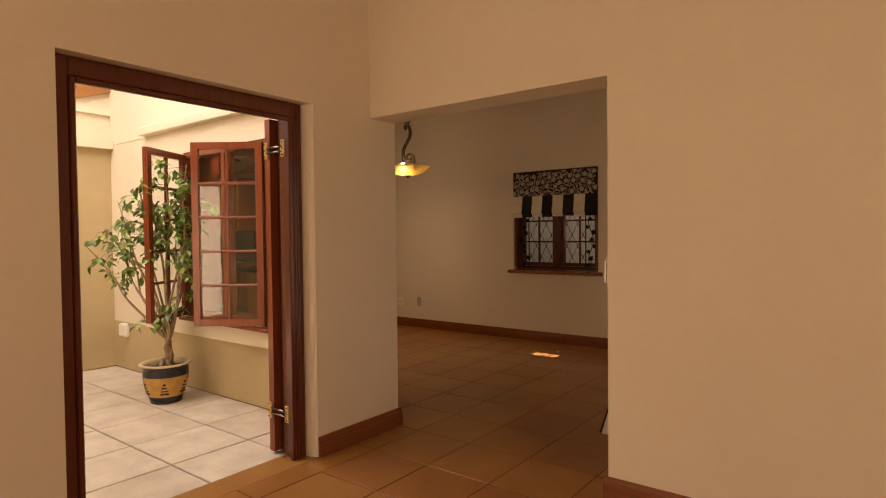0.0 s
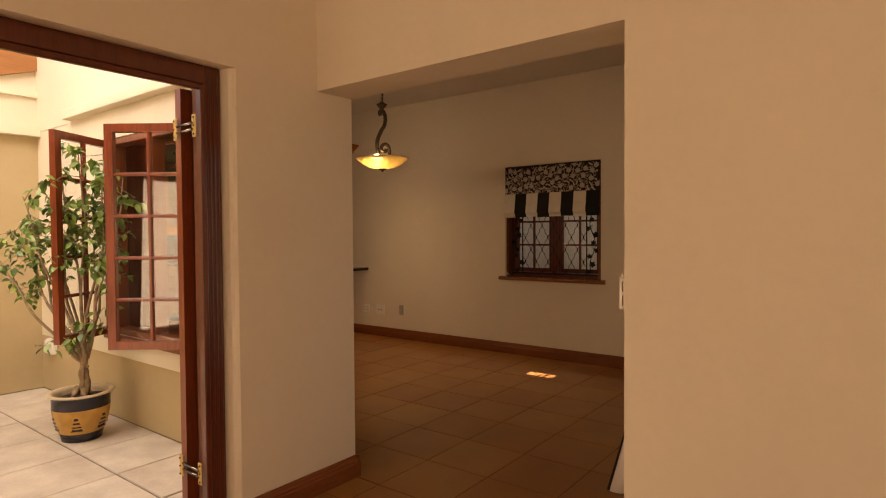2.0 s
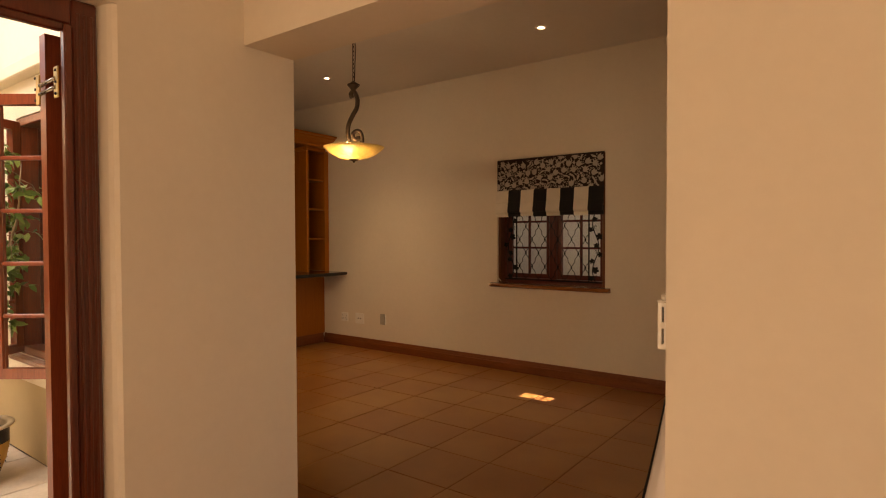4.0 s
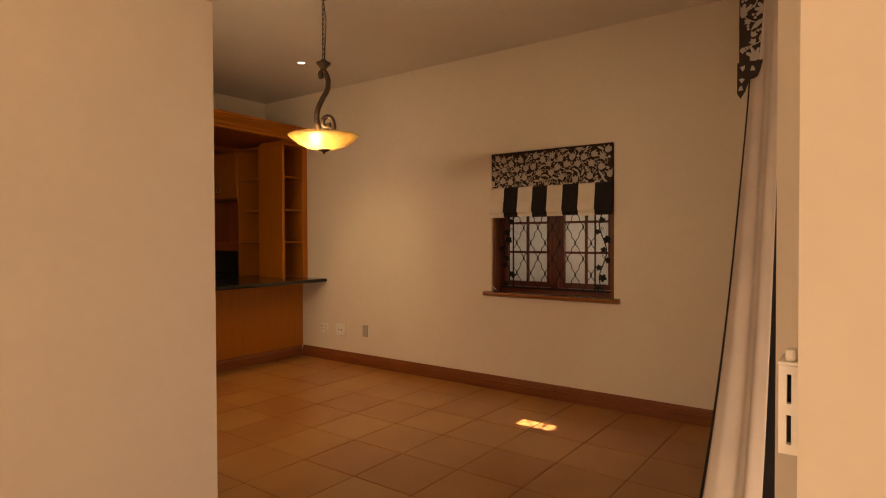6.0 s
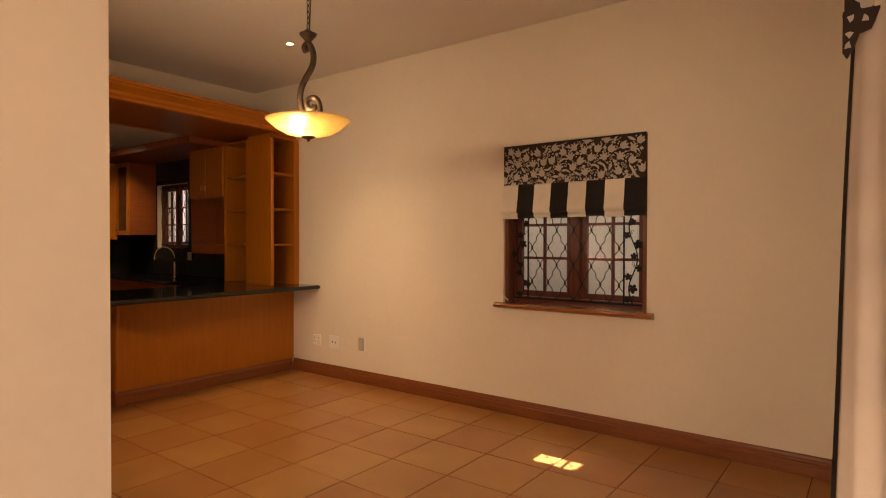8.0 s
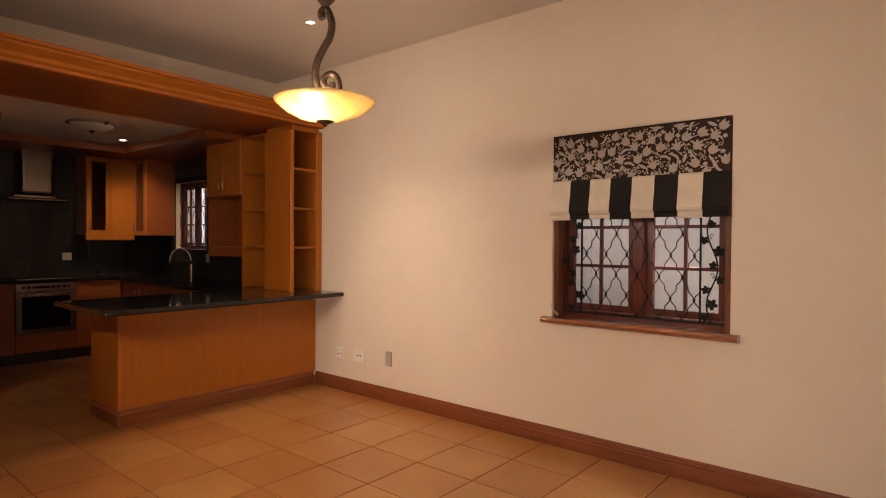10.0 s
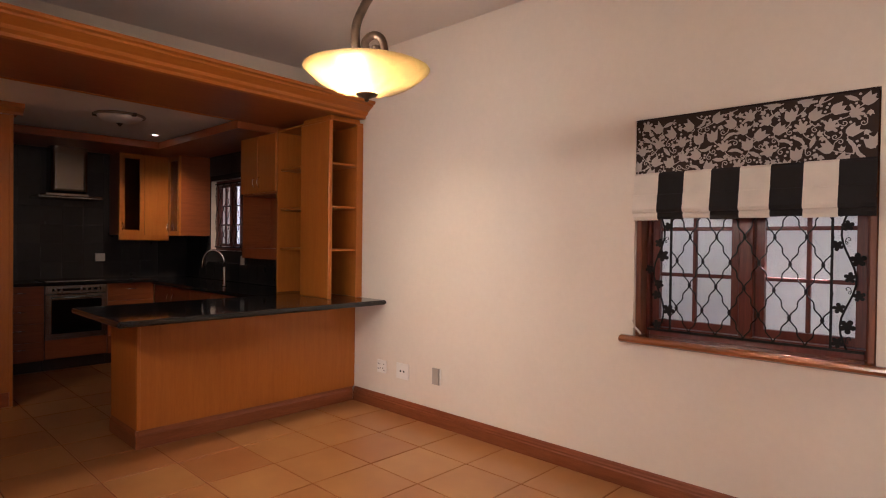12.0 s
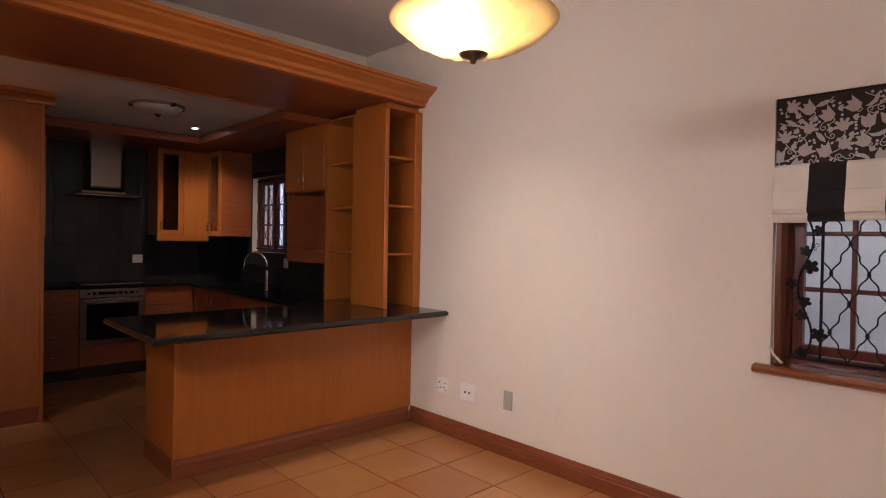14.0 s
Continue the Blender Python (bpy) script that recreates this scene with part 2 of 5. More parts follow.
def tube(pts, r, n=7, bm=None, close=False):
    """A round bar along points; r is one radius or one for each point."""
    bm = bm or bmesh.new()
    pts = [Vector(p) for p in pts]
    rs = r if isinstance(r, (list, tuple)) else [r] * len(pts)
    rings, up = [], None
    for i, p in enumerate(pts):
        d = (pts[min(i + 1, len(pts) - 1)] - pts[max(i - 1, 0)]).normalized()
        if up is None:
            up = d.orthogonal().normalized()
        side = d.cross(up).normalized()
        up = side.cross(d).normalized()
        rings.append([bm.verts.new(p + (side * math.cos(a) + up * math.sin(a)) * rs[i]) for a in (2 * math.pi * k / n for k in range(n))])
    for a, b in zip(rings, rings[1:]):
        for k in range(n):
            f = bm.faces.new((a[k], a[(k + 1) % n], b[(k + 1) % n], b[k]))
            f.smooth = True
    bm.faces.new(rings[0][::-1])
    bm.faces.new(rings[-1])
    return bm


def lathe(profile, at, n=40, bm=None, cap=True):
    """A turned shape round the upright through at; profile: radius and height."""
    bm = bm or bmesh.new()
    rings = []
    for r, z in profile:
        rings.append([bm.verts.new((at[0] + r * math.cos(2 * math.pi * k / n), at[1] + r * math.sin(2 * math.pi * k / n), at[2] + z)) for k in range(n)])
    for a, b in zip(rings, rings[1:]):
        for k in range(n):
            f = bm.faces.new((a[k], a[(k + 1) % n], b[(k + 1) % n], b[k]))
            f.smooth = True
    if cap:
        for ring in (rings[0][::-1], rings[-1]):
            bm.faces.new(ring)
    return bm


def extrude_profile(profile, axis, a, b, bm=None):
    """A moulding: profile of (out, up) pairs in world coordinates, drawn out along axis from a to b."""
    bm = bm or bmesh.new()
    ends = []
    for v in (a, b):
        ends.append([bm.verts.new((v, p, q) if axis == "x" else (p, v, q)) for p, q in profile])
    n = len(profile)
    for i in range(n):
        bm.faces.new((ends[0][i], ends[0][(i + 1) % n], ends[1][(i + 1) % n], ends[1][i]))
    bm.faces.new(ends[0])
    bm.faces.new(ends[1][::-1])
    return bm


def flat_shape(outline, thick, m, bm):
    """A thin plate: outline in its own plane, thick, put at m."""
    lo = [bm.verts.new(m @ Vector((x, y, 0))) for x, y in outline]
    hi = [bm.verts.new(m @ Vector((x, y, thick))) for x, y in outline]
    n = len(outline)
    bm.faces.new(hi)
    for i in range(n):
        bm.faces.new((lo[i], lo[(i + 1) % n], hi[(i + 1) % n], hi[i]))
    return bm


def wall_y(y0, y1, x0, x1, z0, z1, holes=()):
    """A wall along x between y0 and y1, with holes (xa, xb, za, zb)."""
    return wall_grid(x0, x1, z0, z1, holes, lambda a, b, c, d, bm: box(a, b, y0, y1, c, d, bm=bm))


def wall_x(x0, x1, y0, y1, z0, z1, holes=()):
    return wall_grid(y0, y1, z0, z1, holes, lambda a, b, c, d, bm: box(x0, x1, a, b, c, d, bm=bm))


def wall_grid(a0, a1, z0, z1, holes, add):
    bm = bmesh.new()
    cuts = sorted({a0, a1, *(h[0] for h in holes), *(h[1] for h in holes)})
    for a, b in zip(cuts, cuts[1:]):
        hs = sorted((h[2], h[3]) for h in holes if h[0] < (a + b) / 2 < h[1])
        z = z0
        for lo, hi in hs:
            if lo > z:
                add(a, b, z, lo, bm)
            z = hi
        if z < z1:
            add(a, b, z, z1, bm)
    return bm

# ---- the large structure ----
NORTH, CEIL_Z, EAST, DOORWALL, PASS_E = 6.725, 2.977, -1.0, -2.555, -0.955
setting("wall_north", wall_y(NORTH, NORTH + 0.24, -9.95, -0.7, 0, 3.05, [(-3.59, -2.48, 0.86, 2.08), (-8.98, -8.20, 1.25, 2.08)]), WALL, "cream plastered wall with a recessed window and a kitchen window", "wall")
setting("wall_east", wall_x(EAST, EAST + 0.24, 3.38, NORTH, 0, 3.05, [(3.5, 5.12, 0.0, 2.06)]), WALL, "cream plastered wall with a curtained garden door", "wall")
setting("wall_passage", wall_y(3.14, 3.38, DOORWALL, 3.2, 0, 3.05, [(DOORWALL, PASS_E, -1, 2.08)]), WALL, "cream plastered wall with a wide square opening", "wall")
jamb = bmesh.new()
ring = [(PASS_E + 0.002, 3.142), (-0.957, 3.165), (-0.968, 3.205), (-0.994, 3.28), (EAST, 3.36), (EAST, 3.381), (PASS_E + 0.002, 3.381)]
lo, hi = ([jamb.verts.new((x, y, z)) for x, y in ring] for z in (0.0, 2.08))
for k in range(len(ring)):
    jamb.faces.new((lo[k], lo[(k + 1) % len(ring)], hi[(k + 1) % len(ring)], hi[k]))
jamb.faces.new(hi), jamb.faces.new(lo[::-1])
setting("wall_passage_jamb", jamb, WALL, "cream plastered splayed jamb of the wide opening", "wall")
# the first hole is added for the west fill lamp in the lounge
setting("wall_courtyard_door", wall_x(-2.78, DOORWALL, -3.6, 3.38, 0, 3.05, [(-2.3, -0.9, -1, 2.05), (1.34, 2.668, -1, 2.094)]), WALL, "cream plastered wall with an opening to the courtyard", "wall")
setting("wall_dining_south", wall_y(3.09, 3.38, -9.95, -2.78, 0, 3.05, [(-4.74, -3.54, 0.63, 2.05)]), WALL, "plastered wall between dining room and courtyard", "wall")
setting("wall_kitchen_west", wall_x(-9.95, -9.70, 3.38, NORTH, 0, 3.05), WALL, "plastered kitchen wall", "wall")
setting("wall_above_kitchen", wall_x(-6.95, -6.80, 3.38, NORTH, 2.54, 3.05), WALL, "cream wall above the timber kitchen bulkhead", "wall")
setting("wall_lounge_south", wall_y(-3.6, -3.36, -2.555, 3.2, 0, 3.05), WALL, "cream plastered lounge wall", "wall")
# unseen wall; its opening is added for the east fill lamp
setting("wall_lounge_east", wall_x(3.2, 3.44, -3.6, 3.38, 0, 3.05, [(-2.05, 0.65, 0.4, 2.4)]), WALL, "cream wall of the lounge with an opening added for a lamp", "wall")
setting("ceiling", boxes((-6.95, EAST + 0.24, 3.14, NORTH + 0.24, CEIL_Z, 3.14), (-2.78, 3.44, -3.6, 3.14, CEIL_Z + 0.002, 3.14)), CEIL, "smooth cream ceiling with small downlights", "ceiling")
setting("floor", boxes((-9.95, EAST + 0.3, 3.09, NORTH + 0.2, -0.15, -0.004), (-2.70, 3.3, -3.5, 3.14, -0.15, -0.0045)), GROUT, "terracotta tiled floor with dark joints", "floor")
setting("courtyard_floor", box(-6.6, -2.70, -2.6, 3.09, -0.16, -0.012), YGROUT, "beige paved courtyard floor", "floor")
setting("ground", box(-60, 60, -60, 60, -0.4, -0.17), YGROUT, "bare ground round the house", "ground")

splay = bmesh.new()
ring = [(-2.705, 2.638), (-2.634, 2.638), (-2.585, 2.647), (-2.566, 2.655), (-2.5555, 2.6685), (-2.705, 2.6685)]
lo, hi = ([splay.verts.new((x, y, z)) for x, y in ring] for z in (0.0, 2.093))
for k in range(len(ring)):
    splay.faces.new((lo[k], lo[(k + 1) % len(ring)], hi[(k + 1) % len(ring)], hi[k]))
splay.faces.new(hi), splay.faces.new(lo[::-1])
bmesh.ops.recalc_face_normals(splay, faces=splay.faces)
setting("wall_door_reveal", splay, WALL, "cream plastered splay beside the courtyard door frame", "wall")

# courtyard walls
yw = setting("wall_courtyard_west", wall_x(-6.45, -6.20, -2.6, 3.09, 0, 2.22, [(1.2, 2.51, 0.64, 2.05)]), YARD_WALL, "ochre courtyard wall with a window", "wall")
up_west = boxes((-6.45, -6.13, -2.6, 3.09, 2.22, 2.30), (-6.45, -6.19, -2.6, 3.09, 2.30, 2.56), (-6.45, -6.16, -2.6, 3.09, 2.56, 2.62), (-6.45, -6.2, 2.45, 3.09, 2.62, 2.9))
part("cornice_band", up_west, YARD_WHITE, yw, "cream plaster cornice bands")
for y0, y1, z0, z1 in ((1.0, 2.72, 2.05, 2.19), (2.51, 2.72, 0.48, 2.05), (1.0, 2.51, 0.48, 0.64)):
    part("window_surround", box(-6.20, -6.165, y0, y1, z0, z1, 0.006), YARD_WHITE, yw, "pale raised plaster window surround")
# unseen wall, added dark so the open casements reflect little light
setting("wall_courtyard_south", wall_y(-2.85, -2.6, -6.45, -2.78, 0, 3.2), DARK_YARD, "unseen dark wall added to close the courtyard", "wall")
# unseen slab added to keep the sun off the south wall
setting("patio_roof", box(-6.45, -2.80, -2.6, 0.55, 3.22, 3.34), OUT_WHITE, "unseen slab added to shade the far end of the courtyard", "roof")
yn = setting("wall_courtyard_north", wall_y(3.075, 3.088, -6.2, -2.78, 0, 0.47), YARD_WALL, "ochre plinth of the courtyard wall", "wall")
part("plaster_panel", wall_y(3.05, 3.088, -5.47, -2.79, 0.47, 2.26, [(-4.74, -3.54, 0.63, 2.05)]), YARD_WHITE, yn, "cream raised plaster panel round the window")
part("plaster_face", box(-6.2, -5.47, 3.075, 3.088, 0.47, 2.26), YARD_WHITE, yn)
part("plaster_ledge", box(-5.40, -2.79, 2.98, 3.088, 2.262, 2.338, 0.006), YARD_WHITE, yn, "cream plaster ledge")
part("upper_wall", box(-6.2, -2.79, 3.07, 3.088, 2.262, 3.9), YARD_WHITE, yn)
setting("wall_house_upper", box(-9.95, -2.5, 3.09, 3.30, 3.05, 3.9), YARD_WHITE, "upper wall of the house above the courtyard", "wall")
# first hole repeats the opening added for the west fill lamp
setting("wall_door_outside", wall_x(-2.80, -2.782, -2.6, 3.05, 0, 3.6, [(-2.3, -0.9, -1, 2.05), (1.34, 2.668, -1, 2.094)]), YARD_WALL, "ochre outer face of the courtyard door wall", "wall")

# roof with an added shading eave, and outside of the north windows
setting("roof_slab", boxes((-10.2, 3.7, 3.3, 7.55, 3.16, 3.3), (-2.5, 3.7, -3.8, 3.3, 3.16, 3.3)), OUT_WHITE, "flat roof over the rooms with an eave added for shade", "roof")
# slot and lintel are added to trim the sun patch on the floor
setting("boundary_wall", boxes((-12, -3.07, 8.0, 8.2, -0.2, 3.75), (-3.07, -2.72, 8.0, 8.2, -0.2, 3.04), (-3.07, -2.72, 8.0, 8.2, 3.64, 3.75), (-2.72, 2.0, 8.0, 8.2, -0.2, 3.75)), OUT_WHITE, "pale grey boundary wall close outside the windows with an added sun slot", "wall")


# ---- skirting ----
def skirting(name, axis, face, sign, a, b):
    """A moulded skirting board on a face; sign: the way it stands out."""
    prof = [(0, 0.001), (0.022, 0.001), (0.022, 0.075), (0.016, 0.082), (0.016, 0.092), (0.011, 0.100), (0.009, 0.112), (0.004, 0.12), (0, 0.12)]
    bm = extrude_profile([(face + sign * p, q) for p, q in prof], axis, a, b)
    return setting(name, bm, SKIRT, "dark varnished moulded wooden skirting board", "skirting board")


skirting("baseboard_north", "x", NORTH, -1, -6.1315, EAST)
skirting("baseboard_east", "y", EAST, -1, 5.12, NORTH - 0.022)
skirting("baseboard_east_near", "y", EAST, -1, 3.36, 3.5)
skirting("baseboard_passage", "x", 3.14, -1, PASS_E - 0.02, 3.2)
skirting("baseboard_pier", "y", DOORWALL, 1, 2.668, 3.38)
skirting("baseboard_pier_end", "x", 3.38, 1, -5.6, DOORWALL + 0.022)
skirting("baseboard_lounge", "y", DOORWALL, 1, -0.9, 1.34)


# ---- courtyard door ----
def hinge(parent, x, y, z):
    h = part("hinge", box(x - 0.030, x + 0.004, y - 0.006, y - 0.001, z - 0.05, z + 0.05, 0.002), BRASS, parent, "projecting brass hinge")
    for dz in (-0.016, 0.012):
        part("hinge_arm", tube([(x - 0.016, y - 0.004, z + dz), (x - 0.168, y + 0.002, z + dz)], 0.0065, 8), HOODSTEEL, h)
    part("hinge_plate", box(x - 0.196, x - 0.164, y - 0.001, y + 0.004, z - 0.05, z + 0.05, 0.002), BRASS, h)
    for dz in (-0.037, 0.0, 0.037):
        for dx in (-0.012, -0.18):
            part("screw", turned(lathe([(0.0045, 0), (0.0045, 0.003)], (0, 0, 0), 8), pose(x + dx, y - 0.0062, z + dz, 90)), IRON, h)


door = thing("door_1", (-2.64, 1.98, 0), "mahogany courtyard door standing open with its frame", "door", kind="structure")
for name, s in (("jamb", (-2.71, -2.625, 1.341, 1.411, 0, 2.093)), ("jamb", (-2.71, -2.625, 2.561, 2.636, 0, 2.093)), ("head", (-2.71, -2.625, 1.411, 2.561, 2.008, 2.093))):
    part(name, box(*s, 0.006), MAHOG, door)
for name, s in (("stop_bead", (-2.648, -2.618, 1.411, 1.436, 0, 2.008)), ("stop_bead", (-2.648, -2.618, 2.536, 2.561, 0, 2.008)), ("stop_bead", (-2.648, -2.618, 1.436, 2.536, 1.983, 2.008))):
    part(name, box(*s, 0.005), MAHOG, door)
for y in (2.578, 2.598, 2.618):
    part("moulding", box(-2.625, -2.619, y - 0.005, y + 0.005, 0, 2.05, 0.0025), MAHOG, door)
part("jamb_lining", box(-2.758, -2.712, 2.575, 2.666, 0, 2.08, 0.004), REBATE, door, "brown lining behind the frame")
# solid dark strip fills in for the shade between lining and leaf
part("hinge_gap", box(-2.806, -2.760, 2.60, 2.666, 0, 2.08), DARK, door, "dark strip standing for the shade beside the folded leaf")
leaf = part("door_leaf", wall_x(-2.862, -2.815, 2.55, 3.03, 0.012, 2.02, [(2.62, 2.93, 0.25, 0.95), (2.62, 2.93, 1.05, 1.86)]), MERANTI, door, "open meranti door leaf folded back to the wall")
part("leaf_pane", box(-2.842, -2.836, 2.62, 2.93, 1.05, 1.86), GLASS, leaf).visible_shadow = False
part("leaf_panel", box(-2.850, -2.828, 2.62, 2.93, 0.25, 0.95, 0.006), MERANTI, leaf)
for z in (1.83, 0.27):
    hinge(door, -2.655, 2.534, z)
part("floor_bolt", tube([(-2.70, 2.53, 0.01), (-2.70, 2.53, 0.03)], 0.008), STEEL, door)
part("threshold", box(-2.752, -2.555, 1.342, 2.664, -0.03, -0.001, 0.003), TERRA, door, "terracotta threshold")


# ---- glazed casements ----
def sash(name, parent, w, h, cols, rows, stile, m, wood_mat, thick=0.042, bar=0.02, label=""):
    """A glazed sash from its hinge side, w wide and h high, in the x-z plane, put at m."""
    bm = wall_y(-thick / 2, thick / 2, 0, w, 0, h, [(stile, w - stile, stile, h - stile)])
    ob = part(name, turned(bm, m), wood_mat, parent, label)
    iw, ih = w - 2 * stile, h - 2 * stile
    for c in range(1, cols):
        x = stile + iw * c / cols
        part("glazing_bar", turned(box(x - bar / 2, x + bar / 2, -thick * 0.4, thick * 0.4, stile, h - stile, 0.004), m), wood_mat, ob)
    for r in range(1, rows):
        z = stile + ih * r / rows
        part("glazing_bar", turned(box(stile, w - stile, -thick * 0.38, thick * 0.38, z - bar / 2, z + bar / 2, 0.004), m), wood_mat, ob)
    for c in range(cols):
        for r in range(rows):
            p = part("pane", turned(box(stile + iw * c / cols, stile + iw * (c + 1) / cols, -0.002, 0.002, stile + ih * r / rows, stile + ih * (r + 1) / rows), m), GLASS, ob)
            p.visible_shadow = False
    return ob


def frame_set(parent, x0, x1, y0, y1, z0, z1, w, wood_mat, post=None):
    for s in ((x0, x0 + w, y0, y1, z0, z1), (x1 - w, x1, y0, y1, z0, z1), (x0 + w, x1 - w, y0, y1, z1 - w, z1), (x0 + w, x1 - w, y0, y1, z0, z0 + w)):
        part("window_frame", box(*s, 0.005), wood_mat, parent)
    if post:
        part("window_post", box(*post, y0, y1, z0 + w, z1 - w, 0.005), wood_mat, parent)


yard_win = thing("window_1", (-4.14, 3.07, 0.63), "red-brown timber courtyard window with both casements open", "window", kind="structure")
frame_set(yard_win, -4.74, -3.54, 3.055, 3.15, 0.63, 2.05, 0.05, MERANTI, (-4.165, -4.115))
part("window_sill", box(-4.78, -3.50, 3.0, 3.15, 0.60, 0.629, 0.006), MERANTI, yard_win)
for s in ((-4.739, -4.715, 3.152, 3.378, 0.632, 2.048), (-3.565, -3.541, 3.152, 3.378, 0.632, 2.048), (-4.714, -3.566, 3.152, 3.378, 2.026, 2.048), (-4.714, -3.566, 3.152, 3.378, 0.632, 0.654)):
    part("inner_lining", box(*s, 0.003), MAHOG, yard_win)
SASH_W, SASH_H = 0.53, 1.375
sash("casement", yard_win, SASH_W, SASH_H, 2, 5, 0.05, pose(-3.58, 3.04, 0.648, 0, 0, -143), MERANTI, label="open ten-pane casement")
sash("casement", yard_win, SASH_W, SASH_H, 2, 5, 0.05, pose(-4.70, 3.04, 0.648, 0, 0, -60), MERANTI, label="open ten-pane casement")
far_win = thing("window_2", (-6.3, 1.8, 0.62), "timber window in the ochre courtyard wall", "window", kind="structure")
for s in ((-6.36, -6.28, 1.2, 1.27, 0.62, 2.05), (-6.25, -6.188, 2.44, 2.51, 0.64, 2.05), (-6.36, -6.28, 1.27, 2.44, 1.98, 2.05), (-6.36, -6.28, 1.27, 2.44, 0.64, 0.71), (-6.36, -6.28, 1.78, 1.84, 0.69, 1.98)):
    part("window_frame", box(*s, 0.005), MERANTI, far_win)
for y0, y1 in ((1.27, 1.78), (1.84, 2.44)):
    part("pane", box(-6.325, -6.319, y0, y1, 0.69, 1.98), BLACKGLASS, far_win)

# sloping barge boards over the courtyard wall
for ya, yb, yc, yd in ((2.1, 2.73, 2.80, 2.1), (2.733, 3.072, 3.072, 2.803)):
    bm = bmesh.new()
    edge = [(ya, 2.60 + 0.35 * (ya - 2.5)), (yb, 2.60 + 0.35 * (yb - 2.5)), (yc, 2.97 + 0.06 * (yc - 2.5)), (yd, 2.97 + 0.06 * (yd - 2.5))]
    ends = [[bm.verts.new((x, y, z)) for y, z in edge] for x in (-6.199, -6.155)]
    bm.faces.new(ends[0][::-1]), bm.faces.new(ends[1])
    for k in range(4):
        bm.faces.new((ends[0][k], ends[0][(k + 1) % 4], ends[1][(k + 1) % 4], ends[1][k]))
    single("barge_board", bm, PINE, "orange varnished sloping barge board over the courtyard wall", "barge board", (-6.18, (ya + yb) / 2, edge[0][1]), "courtyard eaves")

# socket on the courtyard wall
yard_sock = thing("outdoor_socket", (-5.93, 3.07, 0.40), "cream weatherproof socket box on the courtyard wall", "wall socket")
part("body", box(-6.0, -5.86, 3.03, 3.074, 0.33, 0.46, 0.008), WPLASTIC, yard_sock)
part("cover", box(-5.99, -5.87, 3.02, 3.03, 0.34, 0.45, 0.004), WPLASTIC, yard_sock)

# ---- potted ficus ----
POT = (-4.50, 2.74, 0)
pot = thing("plant_pot", POT, "glazed ochre pot with dark bands and a cream rim", "plant pot")
part("base_band", lathe([(0.087, -0.009), (0.117, -0.010), (0.126, 0.039), (0.131, 0.052)], POT, 48), POT_BLUE, pot)
part("body", lathe([(0.131, 0.052), (0.155, 0.113), (0.168, 0.183), (0.171, 0.213)], POT, 48, cap=False), POT_OCHRE, pot)
part("rim_band", lathe([(0.171, 0.213), (0.171, 0.261), (0.170, 0.283), (0.177, 0.293)], POT, 48, cap=False), POT_BLUE, pot)
part("rim", lathe([(0.177, 0.293), (0.193, 0.298), (0.197, 0.306), (0.191, 0.313), (0.165, 0.309), (0.157, 0.287), (0.152, 0.261)], POT, 48, cap=False), POT_CREAM, pot)
part("soil", lathe([(0.000, 0.277), (0.078, 0.280), (0.155, 0.265)], POT, 32, cap=False), SOIL, pot)
for k in range(6):
    a = k * math.pi / 3 + 0.5
    bm = bmesh.new()
    for j in range(4):
        z, w = 0.076 + j * 0.025, 0.036 - j * 0.0072
        r = 0.1375 + (z - 0.052) * 0.27
        m = Matrix.Translation(POT) @ pose(0, 0, 0, 0, 0, math.degrees(a)) @ pose(r + 0.0022, 0, z, 90 - 14, 0, 90)
        flat_shape([(-w, 0), (w, 0), (w * 0.42, 0.030), (-w * 0.42, 0.030)], 0.0022, m, bm)
    part("motif", bm, POT_BLUE, pot, "painted dark tree motif")

rng = random.Random(7)
tree = thing("potted_tree", (-4.50, 2.74, 0.275), "leafy green potted ficus with twisted pale stems", "potted tree")
LEAF, lnt, lb = shader("ficus_leaf")
geo = lnt.nodes.new("ShaderNodeNewGeometry")
lnt.links.new(ramp(lnt, geo.outputs["Random Per Island"], [(0.0, (0.06, 0.13, 0.022)), (0.5, (0.14, 0.25, 0.05)), (1.0, (0.30, 0.40, 0.10))]), lb.inputs["Base Color"])
lb.inputs["Roughness"].default_value = 0.32
lb.inputs["Subsurface Weight"].default_value = 0.0
# view across the crown: along the line of the window wall (u) and outwards (v)
U, V = Vector((0.86, 0.5, 0)), Vector((0.5, -0.86, 0))
ORIG = Vector((-4.50, 2.74, 0.275))
stems = []
top = ORIG + Vector((0.03, 0.02, 0.25))
for k in range(2):
    pts = []
    for j in range(12):
        t = j / 11
        tw = k * 3.1 + t * 3.4
        rad = 0.016 + 0.006 * math.sin(t * 11 + k)
        pts.append(ORIG.lerp(top, t) + U * (0.018 * math.sin(t * 5.0)) + Vector((math.cos(tw) * rad, math.sin(tw) * rad, 0)))
    stems.append((pts, [0.024 - 0.008 * j / 11 + 0.003 * math.sin(j * 1.9 + k) for j in range(12)]))
for k in range(5):
    a = k * 1.26
    foot = ORIG + Vector((math.cos(a) * 0.02, math.sin(a) * 0.02, 0.06))
    stems.append(([foot, foot + Vector((math.cos(a) * 0.03, math.sin(a) * 0.03, -0.04)), foot + Vector((math.cos(a) * 0.065, math.sin(a) * 0.065, -0.065))], [0.018, 0.014, 0.006]))
